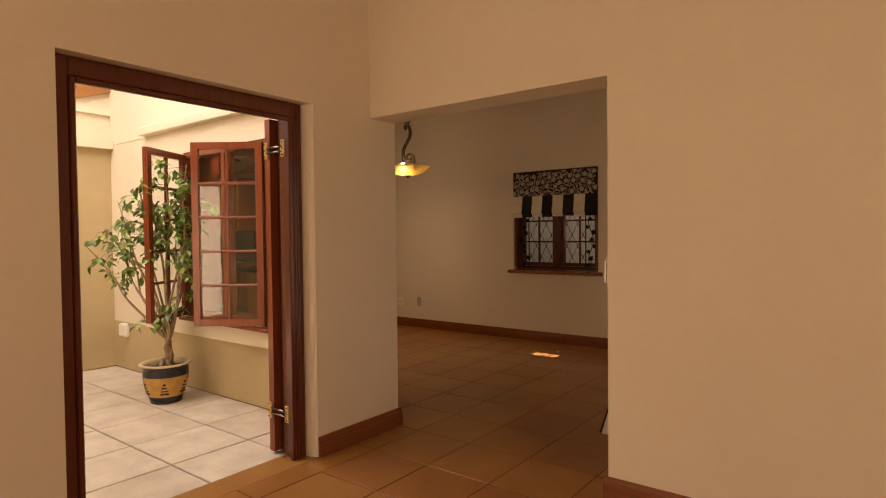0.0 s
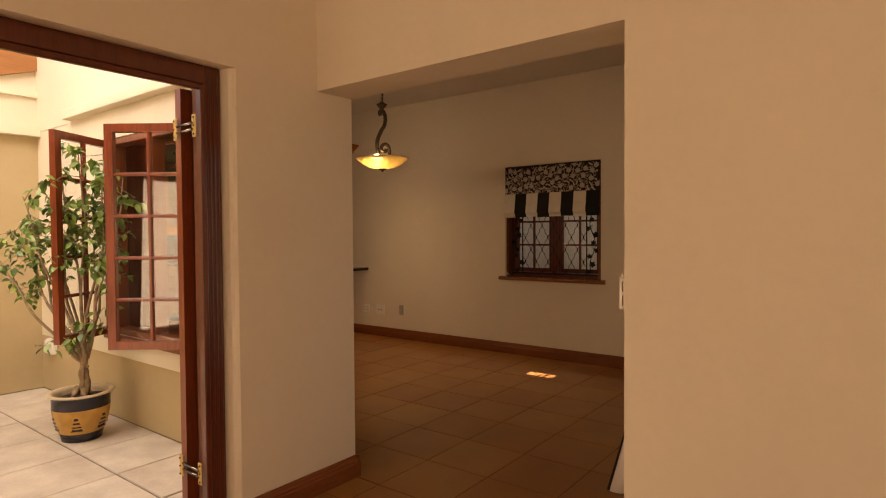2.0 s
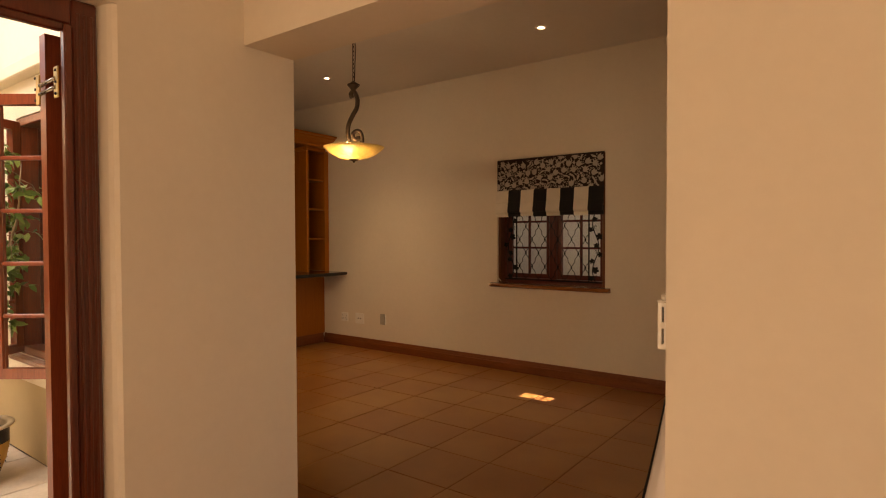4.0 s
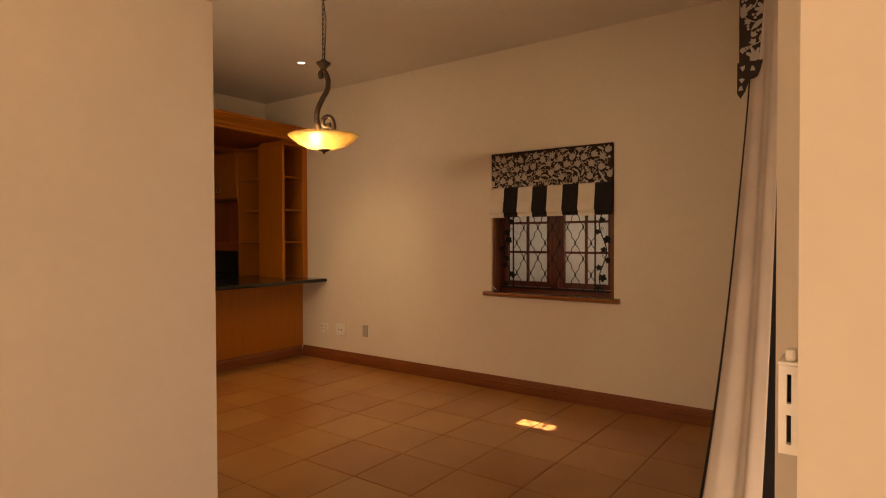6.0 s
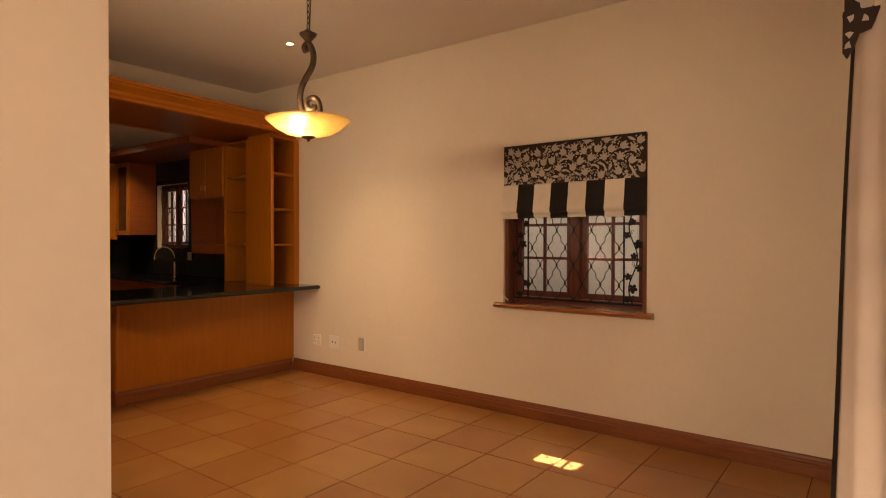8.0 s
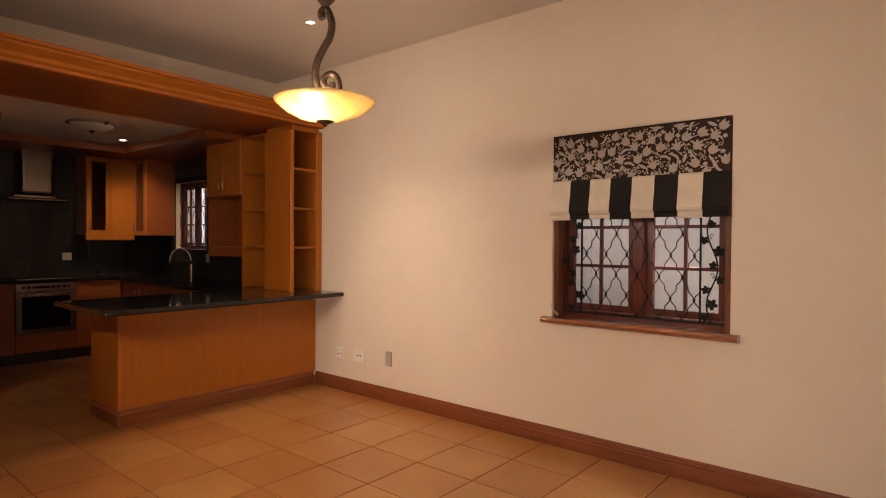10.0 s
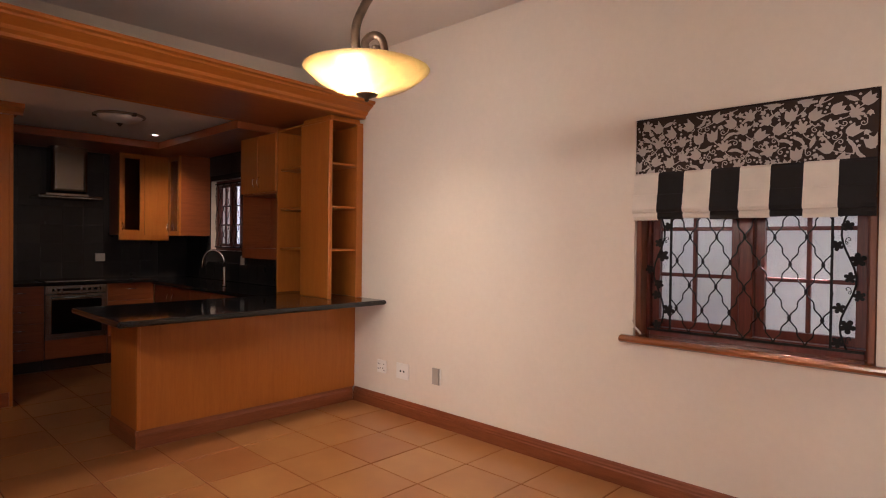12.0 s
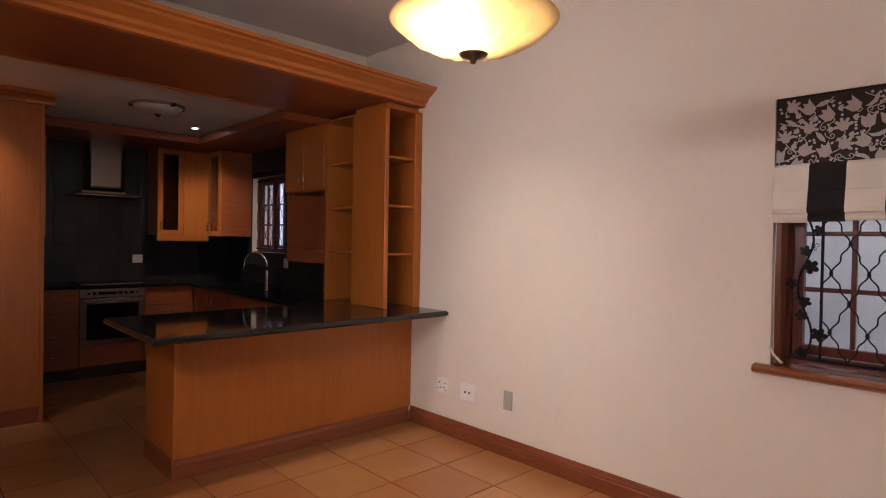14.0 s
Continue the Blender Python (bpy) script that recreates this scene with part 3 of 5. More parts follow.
BOUGHS = [(-0.12, 0.0, 1.74), (0.06, 0.05, 1.66), (0.22, 0.0, 1.62), (0.34, 0.0, 1.45), (-0.20, 0.0, 1.45), (-0.36, 0.04, 1.34), (-0.52, -0.02, 1.12), (-0.64, 0.05, 0.98), (-0.40, -0.05, 1.0), (0.30, 0.02, 1.12), (0.16, 0.06, 0.62), (-0.14, 0.0, 0.42), (-0.08, 0.1, 1.3), (0.14, -0.08, 1.3)]
tips = []
for n, (u, v, h) in enumerate(BOUGHS):
    end = ORIG + U * u + V * v + Vector((0, 0, h))
    start = top + Vector((0.012 * math.cos(n * 2.4), 0.012 * math.sin(n * 2.4), -0.03 * (n % 3)))
    wob = rng.uniform(0, 6.28)
    pts = []
    for j in range(13):
        t = j / 12
        flat = t ** 0.95
        p = Vector((start.x + (end.x - start.x) * flat, start.y + (end.y - start.y) * flat, start.z + (end.z - start.z) * t))
        p += Vector((math.sin(t * 8 + wob) * 0.034 + math.sin(t * 21 + n) * 0.008, math.cos(t * 7 + wob * 2) * 0.034, 0)) * math.sin(math.pi * t)
        pts.append(p)
    stems.append((pts, [0.0095 * (1 - t / 12) ** 0.8 + 0.0025 for t in range(13)]))
    tips.append((pts, h))
trunk = bmesh.new()
for pts, rs in stems:
    tube(pts, rs, 8, trunk)
leaves = bmesh.new()


def leaf_blade(p, d, size, roll):
    """One drooping pointed leaf, folded along its midrib."""
    d = d.normalized()
    side = d.cross(Vector((0, 0, 1)))
    side = (side if side.length > 0.05 else Vector((1, 0, 0))).normalized()
    side = Matrix.Rotation(roll, 3, d) @ side
    up = side.cross(d)
    w = size * 0.28
    mid = [p, p + d * size * 0.35 - up * size * 0.02, p + d * size * 0.7 - up * size * 0.06, p + d * size - up * size * 0.16]
    vm = [leaves.verts.new(q) for q in mid]
    vl = [leaves.verts.new(mid[1] + side * w + up * w * 0.28), leaves.verts.new(mid[2] + side * w * 0.72 + up * w * 0.2)]
    vr = [leaves.verts.new(mid[1] - side * w + up * w * 0.28), leaves.verts.new(mid[2] - side * w * 0.72 + up * w * 0.2)]
    for f in ((vm[0], vl[0], vm[1]), (vm[1], vl[0], vl[1], vm[2]), (vm[2], vl[1], vm[3]), (vm[0], vm[1], vr[0]), (vm[1], vm[2], vr[1], vr[0]), (vm[2], vm[3], vr[1])):
        leaves.faces.new(f).smooth = True


for pts, h in tips:
    n_twig = 12 if h > 1.0 else 5
    for k in range(n_twig):
        t = rng.uniform(0.55, 1.0)
        i = min(11, int(t * 12))
        p0 = pts[i].lerp(pts[i + 1], t * 12 - i)
        out = U * rng.gauss(-0.01, 0.085) + V * rng.gauss(0, 0.10) + Vector((0, 0, rng.uniform(-0.13, 0.12)))
        p1 = p0 + out
        tube([p0, p0.lerp(p1, 0.5) + Vector((0, 0, 0.03)), p1 - Vector((0, 0, 0.02))], [0.003, 0.0022, 0.0014], 4, trunk)
        for q in range(rng.randint(7, 11)):
            s = rng.uniform(0.25, 1.05)
            base = p0.lerp(p1, s) + Vector((rng.gauss(0, 0.015), rng.gauss(0, 0.015), rng.gauss(0, 0.012)))
            d = Vector((rng.gauss(0, 0.6), rng.gauss(0, 0.6), rng.uniform(-1.1, 0.15)))
            leaf_blade(base, d, rng.uniform(0.045, 0.078), rng.uniform(-0.9, 0.9))
part("trunk", trunk, BARK, tree, "twisted pale brown stems and twigs")
part("crown", leaves, LEAF, tree, "sparse drooping glossy green leaves")

# ---- dining window ----
GX0, GX1 = -3.59, -2.48
win = thing("window_3", (-3.035, 6.85, 0.86), "dark-stained timber casement window with small panes", "window", kind="structure")
frame_set(win, GX0, GX1, 6.82, 6.90, 0.865, 2.078, 0.05, MAHOG, (-3.07, -3.0))
for x, lab in ((GX0 + 0.052, ""), (-2.998, "")):
    sash("casement", win, 0.466, 1.105, 2, 4, 0.042, pose(x, 6.87, 0.918), MAHOG, 0.036, 0.02)
part("window_sill", extrude_profile([(6.82, 0.868), (6.70, 0.868), (6.674, 0.862), (6.664, 0.850), (6.670, 0.836), (6.69, 0.826), (6.7235, 0.826), (6.7235, 0.8615), (6.82, 0.8615)], "x", GX0 + 0.002, GX1 - 0.002), SILLWOOD, win, "varnished wooden inner sill")
for a, b in ((GX0 - 0.06, GX0 + 0.002), (GX1 - 0.002, GX1 + 0.05)):
    part("window_sill", extrude_profile([(6.7235, 0.868), (6.70, 0.868), (6.674, 0.862), (6.664, 0.850), (6.670, 0.836), (6.69, 0.826), (6.7235, 0.826)], "x", a, b), SILLWOOD, win)
for a in (GX0 + 0.004, GX1 - 0.034):
    part("inner_lining", box(a, a + 0.03, 6.74, 6.82, 0.869, 2.07, 0.004), WINWOOD, win)


def burglar_bars(thing_ob, x0, x1, z0, z1, y, cell, vines):
    """Wrought bars: mirrored wavy uprights that meet, straight side bars, and vine stems with leaves."""
    for z in (z0, z1):
        part("rail", box(x0, x1, y - 0.006, y + 0.006, z - 0.006, z + 0.006, 0.002), IRON, thing_ob)
    inner0, inner1 = x0 + (0.13 if vines else 0.02), x1 - (0.13 if vines else 0.02)
    n = max(2, round((inner1 - inner0) / cell))
    step = (inner1 - inner0) / n
    if vines:
        for x in (inner0, inner1):
            part("bar", box(x - 0.005, x + 0.005, y - 0.005, y + 0.005, z0, z1), IRON, thing_ob)
    for i in range(n + 1):
        pts, radii = [], []
        for j in range(97):
            t = j / 96
            phase = (t * (z1 - z0) / (cell * 3.9)) % 1.0
            p = 4 * phase - 1 if phase < 0.5 else 3 - 4 * phase
            w = (p - 0.185 * math.sin(2 * math.pi * p)) * (-1 if i % 2 else 1)
            radii.append(0.0034 + 0.003 * max(0.0, abs(p) - 0.86) / 0.14)
            if (i == 0 and w < 0) or (i == n and w > 0):
                w *= 0.1
            pts.append((inner0 + i * step + w * (step * 0.5 - 0.003), y, z0 + t * (z1 - z0)))
        part("wavy_bar", tube(pts, radii, 5), IRON, thing_ob)
    if vines:
        for x, s in (((x0 + inner0) / 2, 1), ((x1 + inner1) / 2, -1)):
            pts = [(x + 0.03 * math.sin(j * 0.55) * s, y, z0 + (z1 - z0) * j / 30) for j in range(31)]
            part("vine_stem", tube(pts, 0.0048, 5), IRON, thing_ob)
            for j in range(1, 30, 2):
                side = 1 if (j // 2) % 2 else -1
                size = 0.034 if (j // 2) % 4 == 1 else 0.026
                cx, cz = pts[j][0] + side * size * 0.85, pts[j][2] + rng.uniform(-0.01, 0.01)
                bm = bmesh.new()
                lobes = [(math.cos(a) * r, math.sin(a) * r) for a, r in ((k * math.pi / 15, size * (0.55 + 0.45 * abs(math.cos(k * math.pi / 15 * 2.5)) ** 0.7)) for k in range(30))]
                flat_shape(lobes, 0.005, Matrix.Translation((cx, y - 0.002, cz)) @ pose(0, 0, 0, 90 + rng.uniform(-14, 14), 0, 0) @ pose(0, 0, 0, 0, 0, rng.uniform(0, 70)), bm)
                part("vine_leaf", bm, IRON, thing_ob)
                if j % 6 == 1:
                    curl = [(pts[j][0] - side * (0.008 + 0.016 * q / 9 + 0.008 * math.sin(q * 1.1)), y, pts[j][2] + 0.012 * math.cos(q * 1.1) + 0.003 * q) for q in range(10)]
                    part("tendril", tube(curl, 0.002, 4), IRON, thing_ob)


bars = thing("burglar_bars", (-3.035, 6.80, 0.87), "black wrought-iron burglar bars with wavy rods and vine leaves", "burglar bars", "window grilles")
burglar_bars(bars, GX0 + 0.05, GX1 - 0.05, 0.905, 2.04, 6.795, 0.067, True)

# outside pipe on the white wall
pipe = thing("overflow_pipe", (-2.52, 8.0, 1.0), "white plastic pipe end in the boundary wall", "pipe")
part("collar", turned(lathe([(0.075, 0), (0.075, 0.03), (0.05, 0.03), (0.05, 0.0)], (0, 0, 0), 24), pose(-2.62, 7.998, 1.06, 90)), WPLASTIC, pipe)
# black disc in place of the shaded inside of the pipe
part("bore", turned(lathe([(0.05, 0), (0.05, 0.026)], (0, 0, 0), 24), pose(-2.62, 7.997, 1.06, 90)), HOLE_SHADE, pipe)


# ---- floral print: flowers, leaves and curls lying on the cloth ----
def floral(bm, w, h, m, seed):
    r = random.Random(seed)
    T = 0.0012
    taken = []

    def room(x, y, rad):
        if any((x - a) ** 2 + (y - b) ** 2 < (rad + c) ** 2 for a, b, c in taken):
            return False
        taken.append((x, y, rad))
        return True

    def plate(outline, cx, cy, ang):
        # shapes that reach the hem are cut off straight there
        ca, sa = math.cos(ang), math.sin(ang)
        pts = [(cx + x * ca - y * sa, cy + x * sa + y * ca) for x, y in outline]
        if 0.006 < cx < w - 0.006 and 0.006 < cy < h - 0.006:
            flat_shape([(min(max(x, 0.002), w - 0.002), min(max(y, 0.002), h - 0.002)) for x, y in pts], T, m, bm)

    def ribbon(pts, wd):
        for (ax, ay), (bx, by) in zip(pts, pts[1:]):
            dx, dy = bx - ax, by - ay
            n = math.hypot(dx, dy) or 1
            px, py = -dy / n * wd, dx / n * wd
            quad = [(ax + px, ay + py), (ax - px, ay - py), (bx - px, by - py), (bx + px, by + py)]
            if all(0.003 < x < w - 0.003 and 0.003 < y < h - 0.003 for x, y in quad):
                flat_shape(quad, T * 0.8, m, bm)

    def curl(cx, cy, ang, size, turn):
        ribbon([(cx + math.cos(ang + turn * k * 0.5) * size * (1 - 0.055 * k), cy + math.sin(ang + turn * k * 0.5) * size * (1 - 0.055 * k)) for k in range(15)], 0.0019)

    lotus = [(0.012 * math.sin(k), -0.020) for k in (-1, 1)]
    for k in range(21):
        a = radians(-15 + 210 * k / 20)
        rad = 0.020 + 0.019 * abs(math.sin(k * math.pi / 4)) ** 0.8
        lotus.append((math.cos(a) * rad, math.sin(a) * rad))
    tulip = [(0, -0.026), (0.018, -0.020), (0.026, 0.002), (0.036, 0.030), (0.016, 0.018), (0.006, 0.036), (-0.004, 0.019), (-0.020, 0.033), (-0.024, 0.010), (-0.026, -0.006), (-0.016, -0.022)]
    crescent = [(-0.034, -0.004), (-0.018, 0.012), (0.004, 0.017), (0.026, 0.010), (0.038, -0.008), (0.020, -0.001), (0.002, 0.001), (-0.016, -0.004)]
    feather = [(-0.030, 0), (-0.012, 0.010), (0.010, 0.011), (0.034, 0.002), (0.012, -0.008), (-0.012, -0.008)]
    bud = [(0, -0.013), (0.010, -0.006), (0.015, 0.008), (0.006, 0.006), (0, 0.016), (-0.006, 0.006), (-0.015, 0.008), (-0.010, -0.006)]
    dot = [(0.006 * math.cos(k * 0.785), 0.006 * math.sin(k * 0.785)) for k in range(8)]
    area = w * h
    for kind, rad, per in ((0, 0.034, 110), (1, 0.022, 120), (2, 0.015, 160), (3, 0.012, 240), (4, 0.006, 260)):
        for _ in range(int(per * area * 40)):
            x, y = r.uniform(-0.01, w + 0.01), r.uniform(-0.01, h + 0.01)
            if not room(x, y, rad):
                continue
            a = r.uniform(0, 6.28)
            if kind == 0:
                tilt = r.uniform(-1.2, 1.2)
                plate(r.choice((lotus, tulip)), x, y, tilt)
                bend = r.choice((-1, 1))
                ribbon([(x + math.sin(tilt) * (0.022 + 0.006 * k) + bend * 0.0009 * k * k, y - math.cos(tilt) * (0.022 + 0.006 * k)) for k in range(8)], 0.0021)
            elif kind == 1:
                plate(r.choice((crescent, feather)), x, y, a)
            elif kind == 2:
                turn = r.choice((-1, 1))
                curl(x, y, a, 0.014, turn)
                ribbon([(x + math.cos(a - turn * 0.2 * k) * (0.014 + 0.003 * k), y + math.sin(a - turn * 0.2 * k) * (0.014 + 0.003 * k)) for k in range(6)], 0.0019)
            elif kind == 3:
                plate(bud, x, y, a)
            else:
                plate(dot, x, y, 0)
    return bm


# ---- roman blind ----
BX0, BX1 = GX0 + 0.008, GX1 - 0.006
blind = thing("roman_blind", (-3.035, 6.72, 2.07), "dark floral roman blind with a black and cream striped hem", "blind")
part("headrail", box(BX0, BX1, 6.708, 6.735, 2.068, 2.076, 0.003), FAB_BROWN, blind)
part("panel", box(BX0, BX1, 6.712, 6.718, 1.745, 2.067, 0.002), FAB_BROWN, blind, "dark brown floral cloth")
part("floral_print", floral(bmesh.new(), BX1 - BX0, 0.318, Matrix.Translation((BX0, 6.7118, 1.748)) @ pose(0, 0, 0, 90, 0, 0), 3), FAB_GREY, blind, "pale grey flowers, leaves and curls")
NS = 8
for i in range(NS):
    a, b = BX0 + (BX1 - BX0) * i / NS, BX0 + (BX1 - BX0) * (i + 1) / NS
    cloth = FAB_WHITE if i % 2 == 0 else FAB_BLACK
    for z1, z0, y in ((1.775, 1.615, 6.698), (1.665, 1.555, 6.684), (1.60, 1.515 + 0.004 * (i % 3), 6.700)):
        prof = [(y + 0.012, z1), (y - 0.002, z1 - 0.012), (y - 0.008, (z0 + z1) / 2), (y - 0.015, z0 + 0.02), (y - 0.010, z0 + 0.004), (y, z0), (y + 0.006, z0 + 0.01), (y + 0.004, (z0 + z1) / 2), (y + 0.016, z1 - 0.004)]
        part("stripe_fold", extrude_profile([(p, q) for p, q in prof], "x", a, b), cloth, blind, "cream stripe" if i % 2 == 0 else "black stripe")
cord = part("cord", tube([(BX0 + 0.012, 6.70, 1.55), (BX0 + 0.008, 6.705, 1.2), (BX0 + 0.012, 6.70, 0.93)], 0.0022, 5), FAB_WHITE, blind, "white pull cord")
part("cleat", tube([(BX0 - 0.005, 6.70, 0.955), (BX0 + 0.015, 6.695, 0.92), (BX0 + 0.05, 6.70, 0.885)], 0.006, 6), FAB_WHITE, cord)

# ---- wall sockets ----
for x0, x1, z0, z1, kind in ((-5.825, -5.715, 0.295, 0.40, 3), (-5.585, -5.445, 0.285, 0.41, 2), (-5.18, -5.11, 0.305, 0.43, 0)):
    s = thing("wall_socket", ((x0 + x1) / 2, NORTH, (z0 + z1) / 2), {3: "white switched wall socket with round pin holes", 2: "cream square outlet plate with two holes", 0: "narrow grey blank cover plate"}[kind], "wall socket", "sockets over the skirting")
    part("plate", box(x0, x1, NORTH - 0.010, NORTH + 0.001, z0, z1, 0.003, 2), GPLASTIC if kind == 0 else WPLASTIC, s)
    cx, cz = (x0 + x1) / 2, (z0 + z1) / 2
    if kind == 0:
        part("strip", box(x1 + 0.004, x1 + 0.02, NORTH - 0.006, NORTH + 0.001, z0 + 0.004, z1 - 0.004, 0.002), WPLASTIC, s)
    for dx, dz in {3: ((-0.03, 0.02), (0.03, 0.02), (-0.015, -0.015), (0.02, -0.012), (-0.04, -0.02), (0.035, -0.03)), 2: ((-0.02, 0), (0.02, 0)), 0: ()}[kind]:
        # pin holes are black discs, their shade put into the colour
        part("hole", turned(lathe([(0.008 if kind == 2 else 0.005, 0), (0.008 if kind == 2 else 0.005, 0.003)], (0, 0, 0), 10), pose(cx + dx, NORTH - 0.009, cz + dz, 90)), HOLE_SHADE, s)

# ---- pendant lamp ----
PX, PY = -3.827, 4.982
pend = thing("pendant_lamp", (PX, PY, CEIL_Z), "bronze scroll pendant lamp with a lit amber glass bowl", "pendant lamp")
AMBER, ant, ab = shader("amber_glass")
ab.inputs["Base Color"].default_value = (1.0, 0.86, 0.58, 1)
ab.inputs["Roughness"].default_value = 0.35
trans = ant.nodes.new("ShaderNodeBsdfTranslucent")
ant.links.new(ramp(ant, noise_tex(ant, 9.0, 5.0, 0.6, distort=1.5), [(0.3, (0.54, 0.40, 0.18)), (0.7, (0.70, 0.55, 0.28))]), trans.inputs[0])
ms = ant.nodes.new("ShaderNodeMixShader")
ms.inputs[0].default_value = 0.72
ab.inputs["Transmission Weight"].default_value = 1.0
ant.links.new(ab.outputs[0], ms.inputs[1])
ant.links.new(trans.outputs[0], ms.inputs[2])
ant.links.new(ms.outputs[0], ant.nodes["Material Output"].inputs[0])
bowl = [(0.019, 1.962), (0.065, 1.965), (0.122, 1.980), (0.173, 2.004), (0.210, 2.032), (0.232, 2.051), (0.236, 2.056), (0.230, 2.059), (0.201, 2.036), (0.164, 2.011), (0.117, 1.986), (0.065, 1.972), (0.019, 1.969)]
glass = lathe(bowl, (PX, PY, -0.030), 144, cap=False)
for v in glass.verts:
    # pressed swirling ribs between the foot and the rim
    rad, ang = math.hypot(v.co.x - PX, v.co.y - PY), math.atan2(v.co.y - PY, v.co.x - PX)
    v.co.z += 0.0035 * math.sin(16 * ang + 34 * rad) * max(0.0, math.sin(math.pi * (rad - 0.05) / 0.17)) if 0.05 < rad < 0.22 else 0.0
part("glass_bowl", glass, AMBER, pend, "ribbed amber glass bowl")
part("finial", lathe([(0.004, 1.935), (0.008, 1.938), (0.009, 1.946), (0.036, 1.956), (0.042, 1.962), (0.02, 1.969)], (PX, PY, -0.030), 24), BRONZE, pend)


def smooth_line(pts, n):
    pts = [Vector(p) for p in pts]
    out = []
    for i in range(len(pts) - 1):
        p0, p1, p2, p3 = pts[max(i - 1, 0)], pts[i], pts[i + 1], pts[min(i + 2, len(pts) - 1)]
        for k in range(n):
            t = k / n
            out.append(0.5 * ((2 * p1) + (p2 - p0) * t + (2 * p0 - 5 * p1 + 4 * p2 - p3) * t * t + (3 * p1 - p0 - 3 * p2 + p3) * t ** 3))
    return out + [pts[-1]]


W2 = Vector((0.72, 0.69, 0))
def scroll_pt(s, z):
    return Vector((PX, PY, z - 0.022)) + W2 * s


part("scroll_arm", tube(smooth_line([scroll_pt(-0.015, 1.97), scroll_pt(-0.03, 2.07), scroll_pt(-0.045, 2.15), scroll_pt(-0.04, 2.22), scroll_pt(-0.01, 2.29), scroll_pt(0.022, 2.35), scroll_pt(0.03, 2.41), scroll_pt(0.018, 2.455), scroll_pt(0.0, 2.48), scroll_pt(-0.02, 2.46), scroll_pt(-0.012, 2.43)], 6), 0.0175, 8), BRONZE, pend, "dark bronze scroll arm")
part("scroll_arm", tube(smooth_line([scroll_pt(0.055, 1.98), scroll_pt(0.062, 2.06), scroll_pt(0.064, 2.12), scroll_pt(0.05, 2.165), scroll_pt(0.02, 2.175), scroll_pt(-0.008, 2.15), scroll_pt(0.0, 2.115), scroll_pt(0.03, 2.112), scroll_pt(0.034, 2.135)], 6), 0.016, 8), BRONZE, pend)
part("cap", lathe([(0.012, 2.485), (0.022, 2.50), (0.045, 2.525), (0.05, 2.535), (0.03, 2.543), (0.012, 2.56)], (PX, PY, -0.025), 24), BRONZE, pend)
link_no, z = 0, 2.535
while z < CEIL_Z - 0.05:
    side = Vector((1, 0, 0)) if link_no % 2 else Vector((0, 1, 0))
    ring = [Vector((PX, PY, z + 0.018)) + side * math.cos(k * math.pi / 5) * 0.0085 + Vector((0, 0, math.sin(k * math.pi / 5) * 0.021)) for k in range(11)]
    part("chain_link", tube(ring, 0.0028, 5), BRONZE, pend)
    z += 0.033
    link_no += 1
part("ceiling_rose", lathe([(0.012, CEIL_Z - 0.045), (0.035, CEIL_Z - 0.04), (0.055, CEIL_Z - 0.015), (0.06, CEIL_Z - 0.001)], (PX, PY, 0), 24), BRONZE, pend)
part("flex", tube([(PX + 0.012, PY, 2.53), (PX + 0.016, PY + 0.01, 2.8), (PX, PY, CEIL_Z - 0.03)], 0.0028, 5), FAB_BROWN, pend)
bm = bmesh.new()
bmesh.ops.create_uvsphere(bm, u_segments=20, v_segments=12, radius=0.042, matrix=Matrix.LocRotScale((PX + 0.0, PY - 0.07, 2.012), None, (1, 1, 1.1)))
part("bulb", bm, glow("warm_bulb", (1.0, 0.80, 0.50), 16), pend, "lit warm bulb")

# ---- ceiling downlights ----
for x, y, zc in ((-5.15, 5.90, CEIL_Z), (-2.70, 5.93, CEIL_Z), (-8.44, 5.88, 2.46), (-7.40, 4.0, 2.46)):
    d = thing("downlight", (x, y, zc), "small lit recessed ceiling downlight with a white ring", "downlight", "ceiling downlights")
    part("ring", lathe([(0.026, -0.002), (0.028, -0.006), (0.042, -0.005), (0.045, 0.0), (0.026, 0.0)], (x, y, zc), 24, cap=False), WPLASTIC, d)
    part("lamp_face", lathe([(0.001, -0.0015), (0.026, -0.0016)], (x, y, zc), 20, cap=False), glow("downlight_glow", (1.0, 0.86, 0.66), 8), d, "lit lamp face")
    lamp("downlight_beam", "SPOT", look((x, y, zc - 0.02), (x + 0.25, y - 0.12, 0) if zc > 2.6 else (x - 0.65, y + (0.35 if x < -8 else 0.0), 1.5)), (15 if x < -4 else 1.6) if zc > 2.6 else (7 if x < -8 else 13), (1.0, 0.76, 0.48), soft=0.06, cone=92 if zc > 2.6 else 78)

# ---- curtain and pelmet at the garden door ----
curt = thing("curtain", (-1.12, 4.4, 0), "heavy cream and black striped curtain drawn to one side", "curtain")
strips = [("stripe", FAB_BLACK, 0.0, 0.045), ("stripe", FAB_CURTAIN, 0.045, 0.58), ("stripe", FAB_BLACK, 0.58, 0.85), ("stripe", FAB_CURTAIN, 0.85, 1.0)]


